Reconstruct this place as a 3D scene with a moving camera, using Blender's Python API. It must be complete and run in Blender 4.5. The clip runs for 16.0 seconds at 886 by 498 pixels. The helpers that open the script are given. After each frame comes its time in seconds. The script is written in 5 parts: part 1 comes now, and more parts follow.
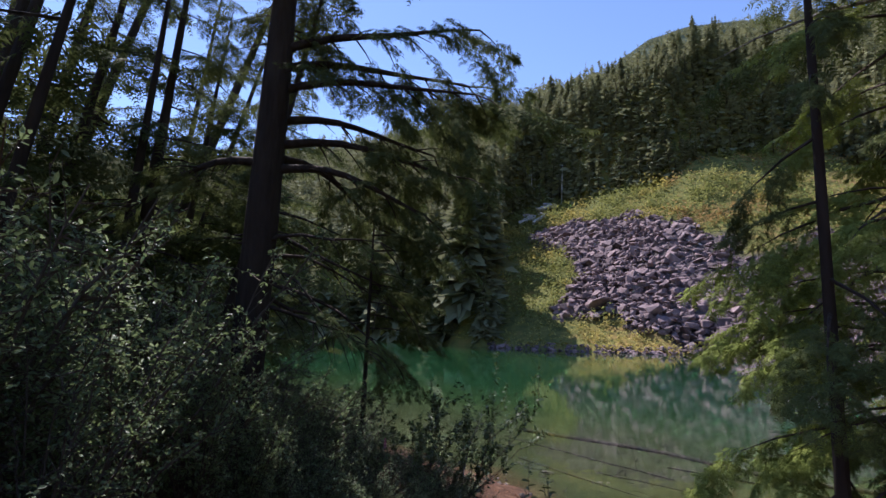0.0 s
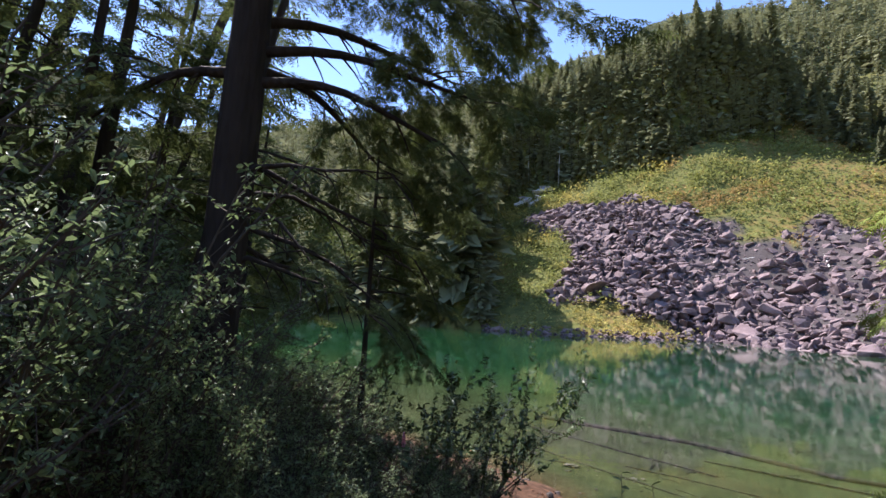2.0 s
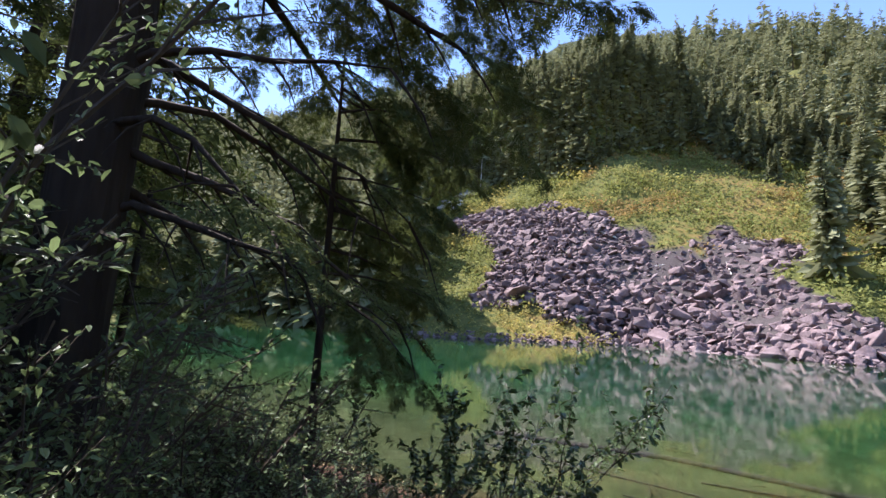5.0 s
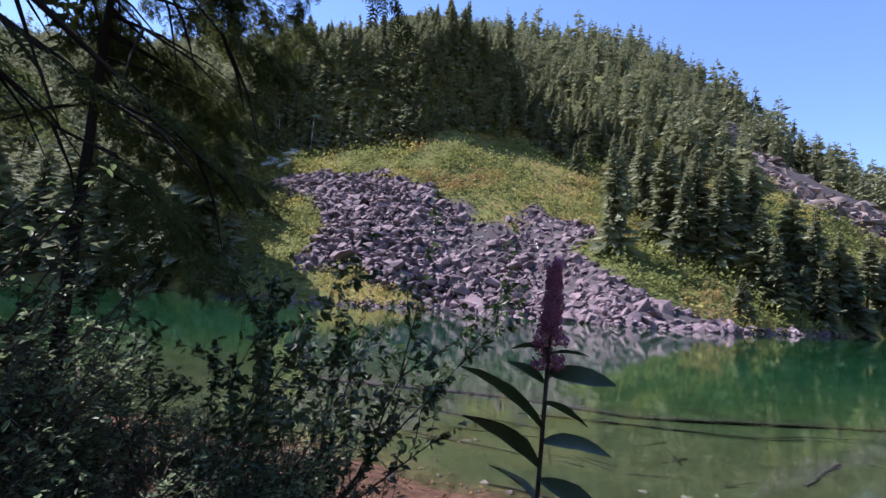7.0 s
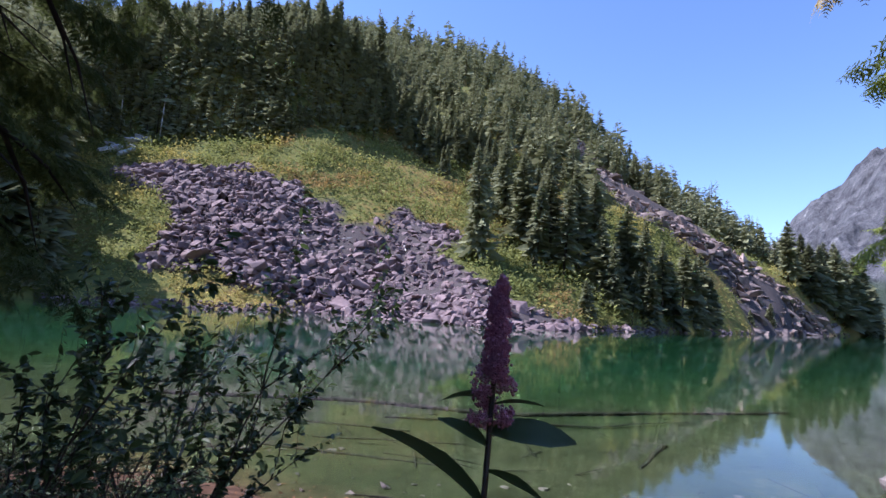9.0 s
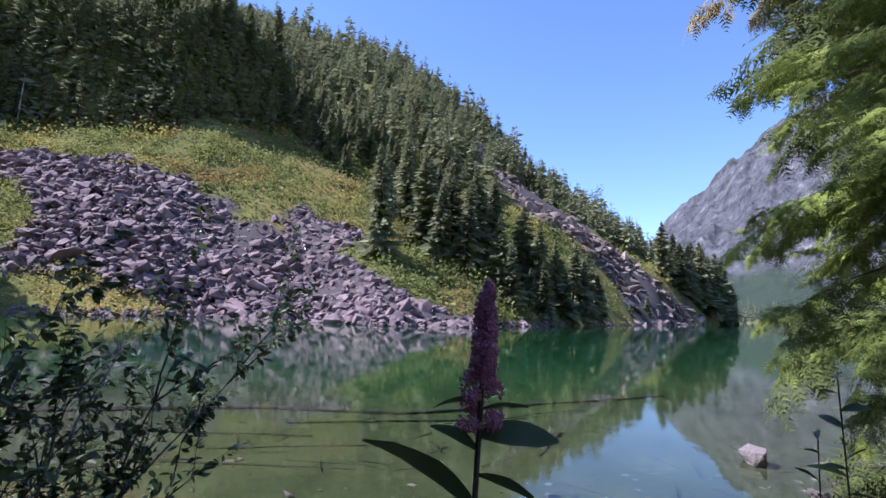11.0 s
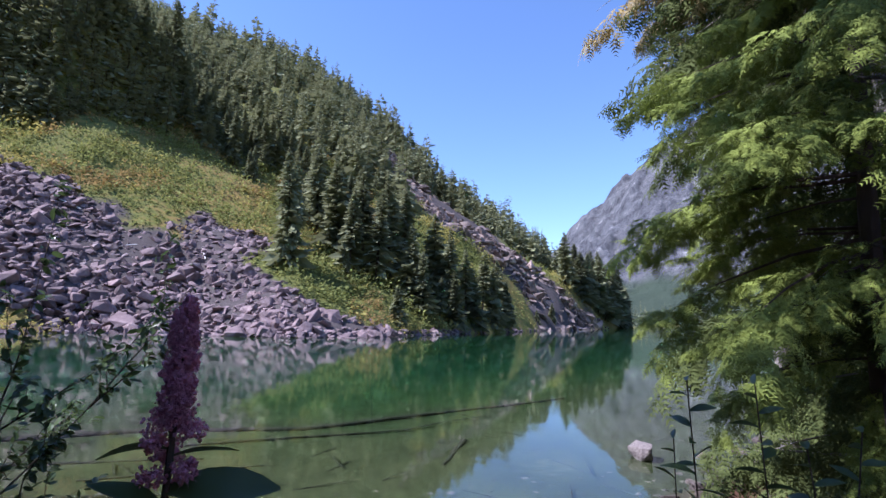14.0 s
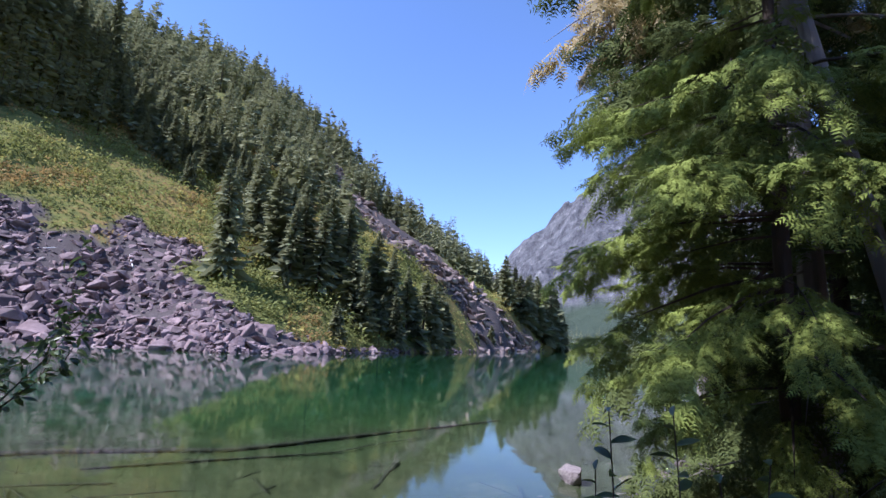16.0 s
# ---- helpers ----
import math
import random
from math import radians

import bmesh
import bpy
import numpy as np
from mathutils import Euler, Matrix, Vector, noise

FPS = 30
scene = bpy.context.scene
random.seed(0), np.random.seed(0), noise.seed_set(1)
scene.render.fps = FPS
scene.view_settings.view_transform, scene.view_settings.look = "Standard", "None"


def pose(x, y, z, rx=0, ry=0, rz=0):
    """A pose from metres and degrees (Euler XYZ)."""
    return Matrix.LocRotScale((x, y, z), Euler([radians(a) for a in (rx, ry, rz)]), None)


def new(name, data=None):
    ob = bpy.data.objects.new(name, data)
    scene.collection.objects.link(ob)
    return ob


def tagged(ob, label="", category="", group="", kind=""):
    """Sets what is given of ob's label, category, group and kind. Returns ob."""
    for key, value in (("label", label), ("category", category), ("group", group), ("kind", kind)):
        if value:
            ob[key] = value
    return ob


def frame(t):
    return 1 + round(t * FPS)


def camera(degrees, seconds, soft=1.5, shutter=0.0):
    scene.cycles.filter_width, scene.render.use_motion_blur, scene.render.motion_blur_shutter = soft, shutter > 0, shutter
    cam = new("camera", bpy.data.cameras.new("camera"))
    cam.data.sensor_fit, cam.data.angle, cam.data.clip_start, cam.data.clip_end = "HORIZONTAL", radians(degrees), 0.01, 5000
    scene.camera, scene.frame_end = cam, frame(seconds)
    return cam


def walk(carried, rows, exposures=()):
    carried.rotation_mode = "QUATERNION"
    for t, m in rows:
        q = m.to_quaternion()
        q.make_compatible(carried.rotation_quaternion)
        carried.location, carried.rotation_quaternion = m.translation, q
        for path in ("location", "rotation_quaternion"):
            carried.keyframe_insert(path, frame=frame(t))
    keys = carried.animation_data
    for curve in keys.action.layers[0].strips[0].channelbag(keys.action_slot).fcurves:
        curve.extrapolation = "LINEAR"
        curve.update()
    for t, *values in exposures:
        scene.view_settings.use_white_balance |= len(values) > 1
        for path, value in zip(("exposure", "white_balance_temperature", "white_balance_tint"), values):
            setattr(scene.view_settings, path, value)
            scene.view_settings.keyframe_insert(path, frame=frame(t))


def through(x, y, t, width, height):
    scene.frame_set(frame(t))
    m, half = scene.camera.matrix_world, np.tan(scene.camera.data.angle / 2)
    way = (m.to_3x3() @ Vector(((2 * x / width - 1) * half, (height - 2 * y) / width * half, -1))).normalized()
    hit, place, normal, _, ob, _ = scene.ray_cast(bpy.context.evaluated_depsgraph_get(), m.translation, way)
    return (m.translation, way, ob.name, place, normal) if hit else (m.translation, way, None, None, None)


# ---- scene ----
cam = camera(80.6, 16.0, soft=1.5)
# seconds, place, tilt, roll, heading
PATH = [
    (0.0, -0.000, 0.001, 3.429, 97.83, -1.04, -2.35),
    (0.5, -0.094, 0.446, 3.346, 97.45, -0.65, -4.38),
    (1.0, -0.162, 0.898, 3.275, 96.87, -0.41, -6.25),
    (1.5, -0.249, 1.359, 3.202, 96.23, -1.33, -6.57),
    (2.0, -0.329, 1.874, 3.109, 96.08, -2.13, -3.39),
    (2.5, -0.439, 2.404, 3.064, 97.77, -2.26, 3.05),
    (3.0, -0.603, 2.893, 3.049, 97.34, -2.09, 7.99),
    (3.5, -0.756, 3.301, 3.076, 96.72, -2.14, 7.39),
    (4.0, -0.874, 3.665, 3.050, 96.84, -2.31, 3.30),
    (4.5, -0.976, 3.980, 3.023, 97.06, -2.23, -5.28),
    (7.0, -0.696, 5.282, 2.176, 94.77, -3.84, -31.70),
    (7.5, -0.635, 5.286, 2.146, 95.35, -3.81, -37.58),
    (8.0, -0.617, 5.283, 2.154, 95.47, -4.23, -39.90),
    (8.5, -0.641, 5.317, 2.173, 95.62, -3.56, -42.40),
    (9.0, -0.645, 5.419, 2.194, 95.91, -3.62, -46.21),
    (9.5, -0.668, 5.428, 2.206, 96.14, -3.85, -50.45),
    (10.0, -0.683, 5.442, 2.196, 96.34, -3.61, -53.10),
    (12.5, -0.659, 5.482, 2.198, 96.37, -0.52, -60.50),
    (13.0, -0.628, 5.444, 2.205, 96.74, -0.46, -61.43),
    (13.5, -0.601, 5.414, 2.206, 97.23, -0.99, -63.45),
    (14.0, -0.568, 5.388, 2.206, 97.63, -1.27, -66.39),
    (14.5, -0.549, 5.359, 2.206, 98.00, -1.56, -68.64),
    (15.0, -0.546, 5.352, 2.207, 98.53, -2.22, -70.41),
    (15.5, -0.544, 5.334, 2.220, 99.36, -2.66, -71.90),
    (16.0, -0.507, 5.364, 2.224, 99.90, -2.82, -72.85),
]
walk(cam, [(t, pose(x, y, z, rx, ry, rz)) for t, x, y, z, rx, ry, rz in PATH],
     exposures=[(0.0, 0.75, 6050, 25), (1.5, 1.15, 6200, 20), (4.5, 1.5, 6250, 20), (7.0, 0.98, 5700, 25), (16.0, 0.97, 5480, 24)])

# ---------------------------------------------------------------- daylight
SUN_BEARING, SUN_HEIGHT = -37.0, 54.0        # degrees clockwise from +y, degrees up
world = bpy.data.worlds.new("sky")
scene.world = world
world.use_nodes = True
sky = world.node_tree.nodes.new("ShaderNodeTexSky")
sky.sky_type, sky.sun_disc = "NISHITA", False
sky.sun_elevation, sky.sun_rotation = radians(SUN_HEIGHT), radians(SUN_BEARING)
sky.altitude, sky.air_density, sky.dust_density, sky.ozone_density = 600, 1.0, 0.1, 4.0
world.node_tree.links.new(sky.outputs[0], world.node_tree.nodes["Background"].inputs[0])
world.node_tree.nodes["Background"].inputs[1].default_value = 0.13
sun = new("sun", bpy.data.lights.new("sun", "SUN"))
sun.data.energy, sun.data.angle, sun.data.color = 4.9, radians(0.55), (1.0, 0.95, 0.87)
sun.rotation_euler = (radians(90 - SUN_HEIGHT), 0, radians(180 - SUN_BEARING))

# ---------------------------------------------------------------- materials
def material(name, rough=0.7, spec=0.3):
    m = bpy.data.materials.new(name)
    m.use_nodes = True
    b = m.node_tree.nodes["Principled BSDF"]
    b.inputs["Roughness"].default_value = rough
    b.inputs["Specular IOR Level"].default_value = spec
    return m, m.node_tree.nodes, m.node_tree.links, b


def ramp(nodes, stops):
    r = nodes.new("ShaderNodeValToRGB")
    while len(r.color_ramp.elements) < len(stops):
        r.color_ramp.elements.new(0.5)
    for e, (p, c) in zip(r.color_ramp.elements, stops):
        e.position, e.color = p, (*c, 1)
    return r


def noise_node(nodes, links, scale, detail=5, rough=0.6, space="Object"):
    co = nodes.new("ShaderNodeTexCoord")
    n = nodes.new("ShaderNodeTexNoise")
    n.inputs["Scale"].default_value, n.inputs["Detail"].default_value, n.inputs["Roughness"].default_value = scale, detail, rough
    links.new(co.outputs[space], n.inputs["Vector"])
    return n


def add_bump(nodes, links, b, source, strength, distance):
    k = nodes.new("ShaderNodeBump")
    k.inputs["Strength"].default_value, k.inputs["Distance"].default_value = strength, distance
    links.new(source, k.inputs["Height"])
    links.new(k.outputs[0], b.inputs["Normal"])


def mixed(nodes, links, fac, a, b, blend="MIX"):
    m = nodes.new("ShaderNodeMix")
    m.data_type, m.blend_type = "RGBA", blend
    for sock, v in ((m.inputs[0], fac), (m.inputs[6], a), (m.inputs[7], b)):
        if isinstance(v, (int, float)):
            sock.default_value = v
        elif isinstance(v, tuple):
            sock.default_value = (*v, 1)
        else:
            links.new(v, sock)
    return m.outputs[2]


def leaf_material(name, dark, light, through=0.35, rough=0.5, scale=0.5, each=0.45):
    """Foliage: two greens that vary from leaf to leaf and clump to clump, and light that comes through."""
    m, nodes, links, b = material(name, rough, 0.35 if rough < 0.8 else 0.1)
    geo = nodes.new("ShaderNodeNewGeometry")
    info = nodes.new("ShaderNodeObjectInfo")
    n = noise_node(nodes, links, scale, 3)
    f = nodes.new("ShaderNodeMath")
    f.operation = "MULTIPLY_ADD"
    links.new(geo.outputs["Random Per Island"], f.inputs[0])
    f.inputs[1].default_value = each
    links.new(n.outputs[0], f.inputs[2])
    g = nodes.new("ShaderNodeMath")
    g.operation = "MULTIPLY_ADD"
    links.new(info.outputs["Random"], g.inputs[0])
    g.inputs[1].default_value = 0.25
    links.new(f.outputs[0], g.inputs[2])
    r = ramp(nodes, [(0.35, dark), (0.6 + each, light)])
    links.new(g.outputs[0], r.inputs[0])
    links.new(r.outputs[0], b.inputs["Base Color"])
    t = nodes.new("ShaderNodeBsdfTranslucent")
    links.new(mixed(nodes, links, 0.55, r.outputs[0], tuple(min(1, 1.9 * v) for v in light)), t.inputs[0])
    mix = nodes.new("ShaderNodeMixShader")
    mix.inputs[0].default_value = through
    links.new(b.outputs[0], mix.inputs[1])
    links.new(t.outputs[0], mix.inputs[2])
    links.new(mix.outputs[0], nodes["Material Output"].inputs[0])
    return m


def bark_material(name, dark, light, scale=9.0, stretch=0.18):
    m, nodes, links, b = material(name, 0.9, 0.15)
    co = nodes.new("ShaderNodeTexCoord")
    mp = nodes.new("ShaderNodeMapping")
    mp.inputs["Scale"].default_value = (1, 1, stretch)
    links.new(co.outputs["Object"], mp.inputs[0])
    n = nodes.new("ShaderNodeTexNoise")
    n.inputs["Scale"].default_value, n.inputs["Detail"].default_value = scale, 7
    links.new(mp.outputs[0], n.inputs["Vector"])
    v = nodes.new("ShaderNodeTexVoronoi")
    v.inputs["Scale"].default_value = scale * 1.6
    links.new(mp.outputs[0], v.inputs["Vector"])
    big = noise_node(nodes, links, 1.3, 4)
    r = ramp(nodes, [(0.3, dark), (0.7, light)])
    links.new(n.outputs[0], r.inputs[0])
    c = mixed(nodes, links, 0.5, r.outputs[0], mixed(nodes, links, big.outputs[0], dark, light), "MIX")
    links.new(c, b.inputs["Base Color"])
    add_bump(nodes, links, b, v.outputs["Distance"], 0.9, 0.03)
    return m


LEAF_FOREST = leaf_material("far_conifer_needles", (0.040, 0.052, 0.029), (0.235, 0.245, 0.135), 0.17, 0.85, 0.05, 0.25)
BARK = bark_material("bark", (0.035, 0.026, 0.02), (0.13, 0.10, 0.08))


def rock_material(name, dark, light, lichen, scale=0.9):
    m, nodes, links, b = material(name, 0.85, 0.25)
    info = nodes.new("ShaderNodeObjectInfo")
    geo = nodes.new("ShaderNodeNewGeometry")
    n = noise_node(nodes, links, scale * 2.2, 8, 0.65)
    big = noise_node(nodes, links, scale * 0.35, 3)
    r = ramp(nodes, [(0.3, dark), (0.72, light)])
    links.new(n.outputs[0], r.inputs[0])
    a = nodes.new("ShaderNodeMath")
    a.operation = "ADD"
    links.new(info.outputs["Random"], a.inputs[0])
    links.new(geo.outputs["Random Per Island"], a.inputs[1])
    w = nodes.new("ShaderNodeMath")
    w.operation = "FRACT"
    links.new(a.outputs[0], w.inputs[0])
    tone = ramp(nodes, [(0.0, (0.55, 0.55, 0.57)), (0.55, (0.95, 0.93, 0.95)), (1.0, (1.35, 1.3, 1.28))])
    links.new(w.outputs[0], tone.inputs[0])
    c = mixed(nodes, links, 1.0, r.outputs[0], tone.outputs[0], "MULTIPLY")
    spot = ramp(nodes, [(0.58, (0, 0, 0)), (0.72, (1, 1, 1))])
    links.new(big.outputs[0], spot.inputs[0])
    c = mixed(nodes, links, spot.outputs[0], c, lichen)
    links.new(c, b.inputs["Base Color"])
    add_bump(nodes, links, b, n.outputs[0], 0.7, 0.12 / scale)
    return m


TALUS_ROCK = rock_material("talus_rock", (0.112, 0.078, 0.076), (0.275, 0.212, 0.212), (0.31, 0.25, 0.245))


def ground_material():
    """Forest litter by the bank, silt tinted by depth with the water's absorption, low growth on the hillside."""
    m, nodes, links, b = material("ground", 0.95, 0.15)
    geo = nodes.new("ShaderNodeNewGeometry")
    xyz = nodes.new("ShaderNodeSeparateXYZ")
    links.new(geo.outputs["Position"], xyz.inputs[0])
    fine = noise_node(nodes, links, 6.0, 8, 0.7)
    mid = noise_node(nodes, links, 0.9, 6)
    big = noise_node(nodes, links, 0.05, 5)
    litter = ramp(nodes, [(0.3, (0.03, 0.018, 0.011)), (0.55, (0.10, 0.052, 0.03)), (0.75, (0.20, 0.12, 0.075))])
    links.new(fine.outputs[0], litter.inputs[0])
    green = ramp(nodes, [(0.35, (0.045, 0.06, 0.02)), (0.5, (0.14, 0.145, 0.04)), (0.64, (0.24, 0.16, 0.055))])
    links.new(mixed(nodes, links, 0.5, big.outputs[0], mid.outputs[0]), green.inputs[0])
    silt = ramp(nodes, [(0.3, (0.014, 0.017, 0.007)), (0.55, (0.038, 0.042, 0.018)), (0.75, (0.10, 0.088, 0.050))])
    links.new(mixed(nodes, links, 0.5, fine.outputs[0], mid.outputs[0]), silt.inputs[0])
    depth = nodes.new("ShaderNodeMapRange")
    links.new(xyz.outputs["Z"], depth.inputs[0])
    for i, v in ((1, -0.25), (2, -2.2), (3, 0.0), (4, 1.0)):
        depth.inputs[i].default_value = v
    # the water's loss of light with depth, painted into the bed colour
    depth_tint = ramp(nodes, [(0.0, (1, 1, 1)), (0.35, (0.45, 0.95, 0.62)), (1.0, (0.10, 0.80, 0.62))])
    links.new(depth.outputs[0], depth_tint.inputs[0])
    bed = mixed(nodes, links, 1.0, silt.outputs[0], depth_tint.outputs[0], "MULTIPLY")
    under = nodes.new("ShaderNodeMapRange")
    links.new(xyz.outputs["Z"], under.inputs[0])
    for i, v in ((1, 0.02), (2, -0.05), (3, 0.0), (4, 1.0)):
        under.inputs[i].default_value = v
    far = nodes.new("ShaderNodeVectorMath")
    far.operation = "LENGTH"
    links.new(geo.outputs["Position"], far.inputs[0])
    away = nodes.new("ShaderNodeMapRange")
    links.new(far.outputs["Value"], away.inputs[0])
    for i, v in ((1, 30), (2, 50), (3, 0.0), (4, 1.0)):
        away.inputs[i].default_value = v
    c = mixed(nodes, links, away.outputs[0], litter.outputs[0], green.outputs[0])
    scree = nodes.new("ShaderNodeVertexColor")
    scree.layer_name = "scree"
    # scree darker than the boulders, painting shaded gaps into its colour
    stone = ramp(nodes, [(0.3, (0.035, 0.028, 0.028)), (0.7, (0.13, 0.11, 0.105))])
    links.new(fine.outputs[0], stone.inputs[0])
    c = mixed(nodes, links, scree.outputs[0], c, stone.outputs[0])
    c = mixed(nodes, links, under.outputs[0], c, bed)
    links.new(c, b.inputs["Base Color"])
    add_bump(nodes, links, b, fine.outputs[0], 0.6, 0.05)
    return m


def water_material():
    m, nodes, links, b = material("lake_water", 0.03, 0.5)
    b.inputs["Transmission Weight"].default_value = 1.0
    b.inputs["IOR"].default_value = 1.333
    b.inputs["Base Color"].default_value = (0.62, 0.86, 0.74, 1)
    co = nodes.new("ShaderNodeTexCoord")
    mp = nodes.new("ShaderNodeMapping")
    mp.inputs["Scale"].default_value = (1.0, 1.6, 1)
    links.new(co.outputs["Object"], mp.inputs[0])
    n = nodes.new("ShaderNodeTexNoise")
    n.inputs["Scale"].default_value, n.inputs["Detail"].default_value = 1.3, 4
    links.new(mp.outputs[0], n.inputs["Vector"])
    add_bump(nodes, links, b, n.outputs[0], 0.05, 0.06)
    return m
# ---------------------------------------------------------------- the lie of the land
CX, CY = -0.6, 5.4            # middle of the polar ground sheet, on the near bank

BEARING = [-180, -120, -70, -40, -10, 5, 15, 27, 32, 40, 50, 60, 67, 73, 79, 83, 86, 88, 92, 130, 180]
SHORE = [900, 900, 300, 120, 86, 68, 63, 62, 65, 62, 54, 62, 76, 98, 135, 185, 245, 420, 800, 900, 900]
KNEE_D = [960, 960, 380, 190, 150, 128, 117, 106, 104, 106, 104, 110, 120, 140, 175, 215, 250, 460, 860, 960, 960]
KNEE_Z = [20, 20, 25, 30, 32, 31, 31, 33, 34, 32, 24, 24, 23, 20, 16, 9, 0.6, 1, 1, 20, 20]
RIDGE_D = [1400, 1400, 700, 420, 320, 280, 265, 260, 260, 258, 245, 232, 230, 240, 248, 252, 258, 600, 1000, 1400, 1400]
RIDGE_Z = [60, 60, 90, 100, 108, 111, 120, 128, 131, 129, 119, 84, 53, 43, 22, 9, 0.8, 2, 2, 60, 60]
# where the hillside wood begins, and the cliff added to shade its foot
FOREST_BEAR = [-75, -40, 2, 8, 9.5, 13.5, 19, 28, 36.5, 41.5, 44, 47.6, 50, 53, 57, 60, 66, 70, 76, 80, 84, 86]
FOREST_FROM = [330, 124, 70, 68, 118, 121, 113, 106, 114, 108, 103, 106, 97, 90, 86, 82, 83, 95, 120, 142, 195, 243]
CLIFF_BEAR = [4, 10, 15, 32, 36.5, 40]
CLIFF_RISE = [0, 14, 18, 18, 12, 0]
# the near bank's waterline, from the far left arm round to the far right
BANK = [(-220, 105), (-90, 72), (-40, 45), (-15, 27), (-5, 18.5), (-1.5, 15.3), (1.0, 13.0), (2.4, 10.8), (3.4, 8.8), (4.8, 6.8), (6.8, 5.0), (9.5, 3.6), (14, 1.5), (24, -3), (60, -14), (160, -34), (420, -60), (1400, -120)]


def bank_distance(x, y):
    """Metres from the near waterline, positive on land (towards the south-west)."""
    best = np.full(np.shape(x), 1e9)
    sign = np.ones(np.shape(x))
    for (ax, ay), (bx, by) in zip(BANK, BANK[1:]):
        ex, ey = bx - ax, by - ay
        k = np.clip(((x - ax) * ex + (y - ay) * ey) / (ex * ex + ey * ey), 0, 1)
        qx, qy = x - ax - k * ex, y - ay - k * ey
        dd = np.hypot(qx, qy)
        near = dd < best
        best = np.where(near, dd, best)
        sign = np.where(near, np.where(ex * qy - ey * qx < 0, 1.0, -1.0), sign)
    return best * sign


def ground_height(x, y):
    """Height of lake bed, bank and hillside, without the fine unevenness."""
    x, y = np.asarray(x, float), np.asarray(y, float)
    bear = np.degrees(np.arctan2(x - CX, y - CY))
    d = np.hypot(x - CX, y - CY)
    sh, kd, kz, rd, rz = (np.interp(bear, BEARING, v) for v in (SHORE, KNEE_D, KNEE_Z, RIDGE_D, RIDGE_Z))
    hill = np.where(d < sh, (d - sh) * 0.3,
           np.where(d < sh + 2.0, (d - sh) * 0.35,
           np.where(d < kd, 0.7 + (kz - 0.7) * (d - sh - 2.0) / np.maximum(kd - sh - 2.0, 1),
           np.where(d < rd, kz + (rz - kz) * (d - kd) / np.maximum(rd - kd, 1), rz - (d - rd) * 0.25))))
    foot, rise = np.interp(bear, FOREST_BEAR, FOREST_FROM) - 1.0, np.interp(bear, CLIFF_BEAR, CLIFF_RISE)
    hill = hill + rise * np.clip((d - foot) / 3.0, 0, 1) * np.clip((rd - 10 - d) / np.maximum(rd - 13 - foot, 1), 0, 1)
    s = bank_distance(x, y)
    land = np.interp(s, [0, 0.5, 4.8, 6.3, 8.2, 11, 30, 120, 600], [0, 0.12, 0.62, 1.3, 1.85, 2.3, 5, 30, 160])
    bed = np.interp(-s, [0, 3, 8, 14, 24], [0, -0.22, -0.7, -1.8, -3.6])
    return np.maximum(np.where(s > 0, land, bed), hill)


# ---------------------------------------------------------------- mesh helpers
def mesh_object(name, verts, faces, mat, parent=None, smooth=False):
    me = bpy.data.meshes.new(name)
    me.from_pydata(verts if isinstance(verts, list) else verts.tolist(), [], faces if isinstance(faces, list) else faces.tolist())
    if mat:
        me.materials.append(mat)
    if smooth:
        me.shade_smooth()
    ob = new(name, me)
    ob.parent = parent
    return ob


class Batch:
    """Gathers many small pieces (vertices, quads and triangles) into one mesh."""
    def __init__(self):
        self.v, self.f, self.n = [], [], 0

    def add(self, verts, faces):
        verts = np.asarray(verts, float)
        self.v.append(verts)
        self.f.append(np.asarray(faces) + self.n)
        self.n += len(verts)

    def many(self, verts, faces, mats, offs):
        """The piece once for each 3x3 matrix and offset."""
        verts, faces = np.asarray(verts, float), np.asarray(faces)
        k = len(mats)
        if not k:
            return
        out = np.einsum("kij,vj->kvi", mats, verts) + np.asarray(offs)[:, None, :]
        self.v.append(out.reshape(-1, 3))
        self.f.append((faces[None] + (np.arange(k) * len(verts))[:, None, None]).reshape(-1, faces.shape[1]) + self.n)
        self.n += k * len(verts)

    def mesh(self, name, mat, smooth=False):
        me = bpy.data.meshes.new(name)
        faces = []
        for f in self.f:
            faces += f.tolist()
        me.from_pydata(np.concatenate(self.v).tolist() if self.v else [], [], faces)
        me.materials.append(mat)
        if smooth:
            me.shade_smooth()
        return me

    def object(self, name, mat, parent=None, smooth=False):
        ob = new(name, self.mesh(name, mat, smooth))
        ob.parent = parent
        return ob


def turns(rz, tilt, roll=None):
    """Rotation matrices: roll about x, tilt up about y, then turn about z; x points outward."""
    rz, tilt = np.asarray(rz, float), np.asarray(tilt, float)
    roll = np.zeros_like(rz) if roll is None else np.asarray(roll, float)
    cz, sz, ct, st, cr, sr = np.cos(rz), np.sin(rz), np.cos(tilt), np.sin(tilt), np.cos(roll), np.sin(roll)
    o, z = np.ones_like(rz), np.zeros_like(rz)
    Rz = np.array([[cz, -sz, z], [sz, cz, z], [z, z, o]])
    Ry = np.array([[ct, z, -st], [z, o, z], [st, z, ct]])
    Rx = np.array([[o, z, z], [z, cr, -sr], [z, sr, cr]])
    return np.einsum("ijn,jkn,kln->nil", Rz, Ry, Rx)


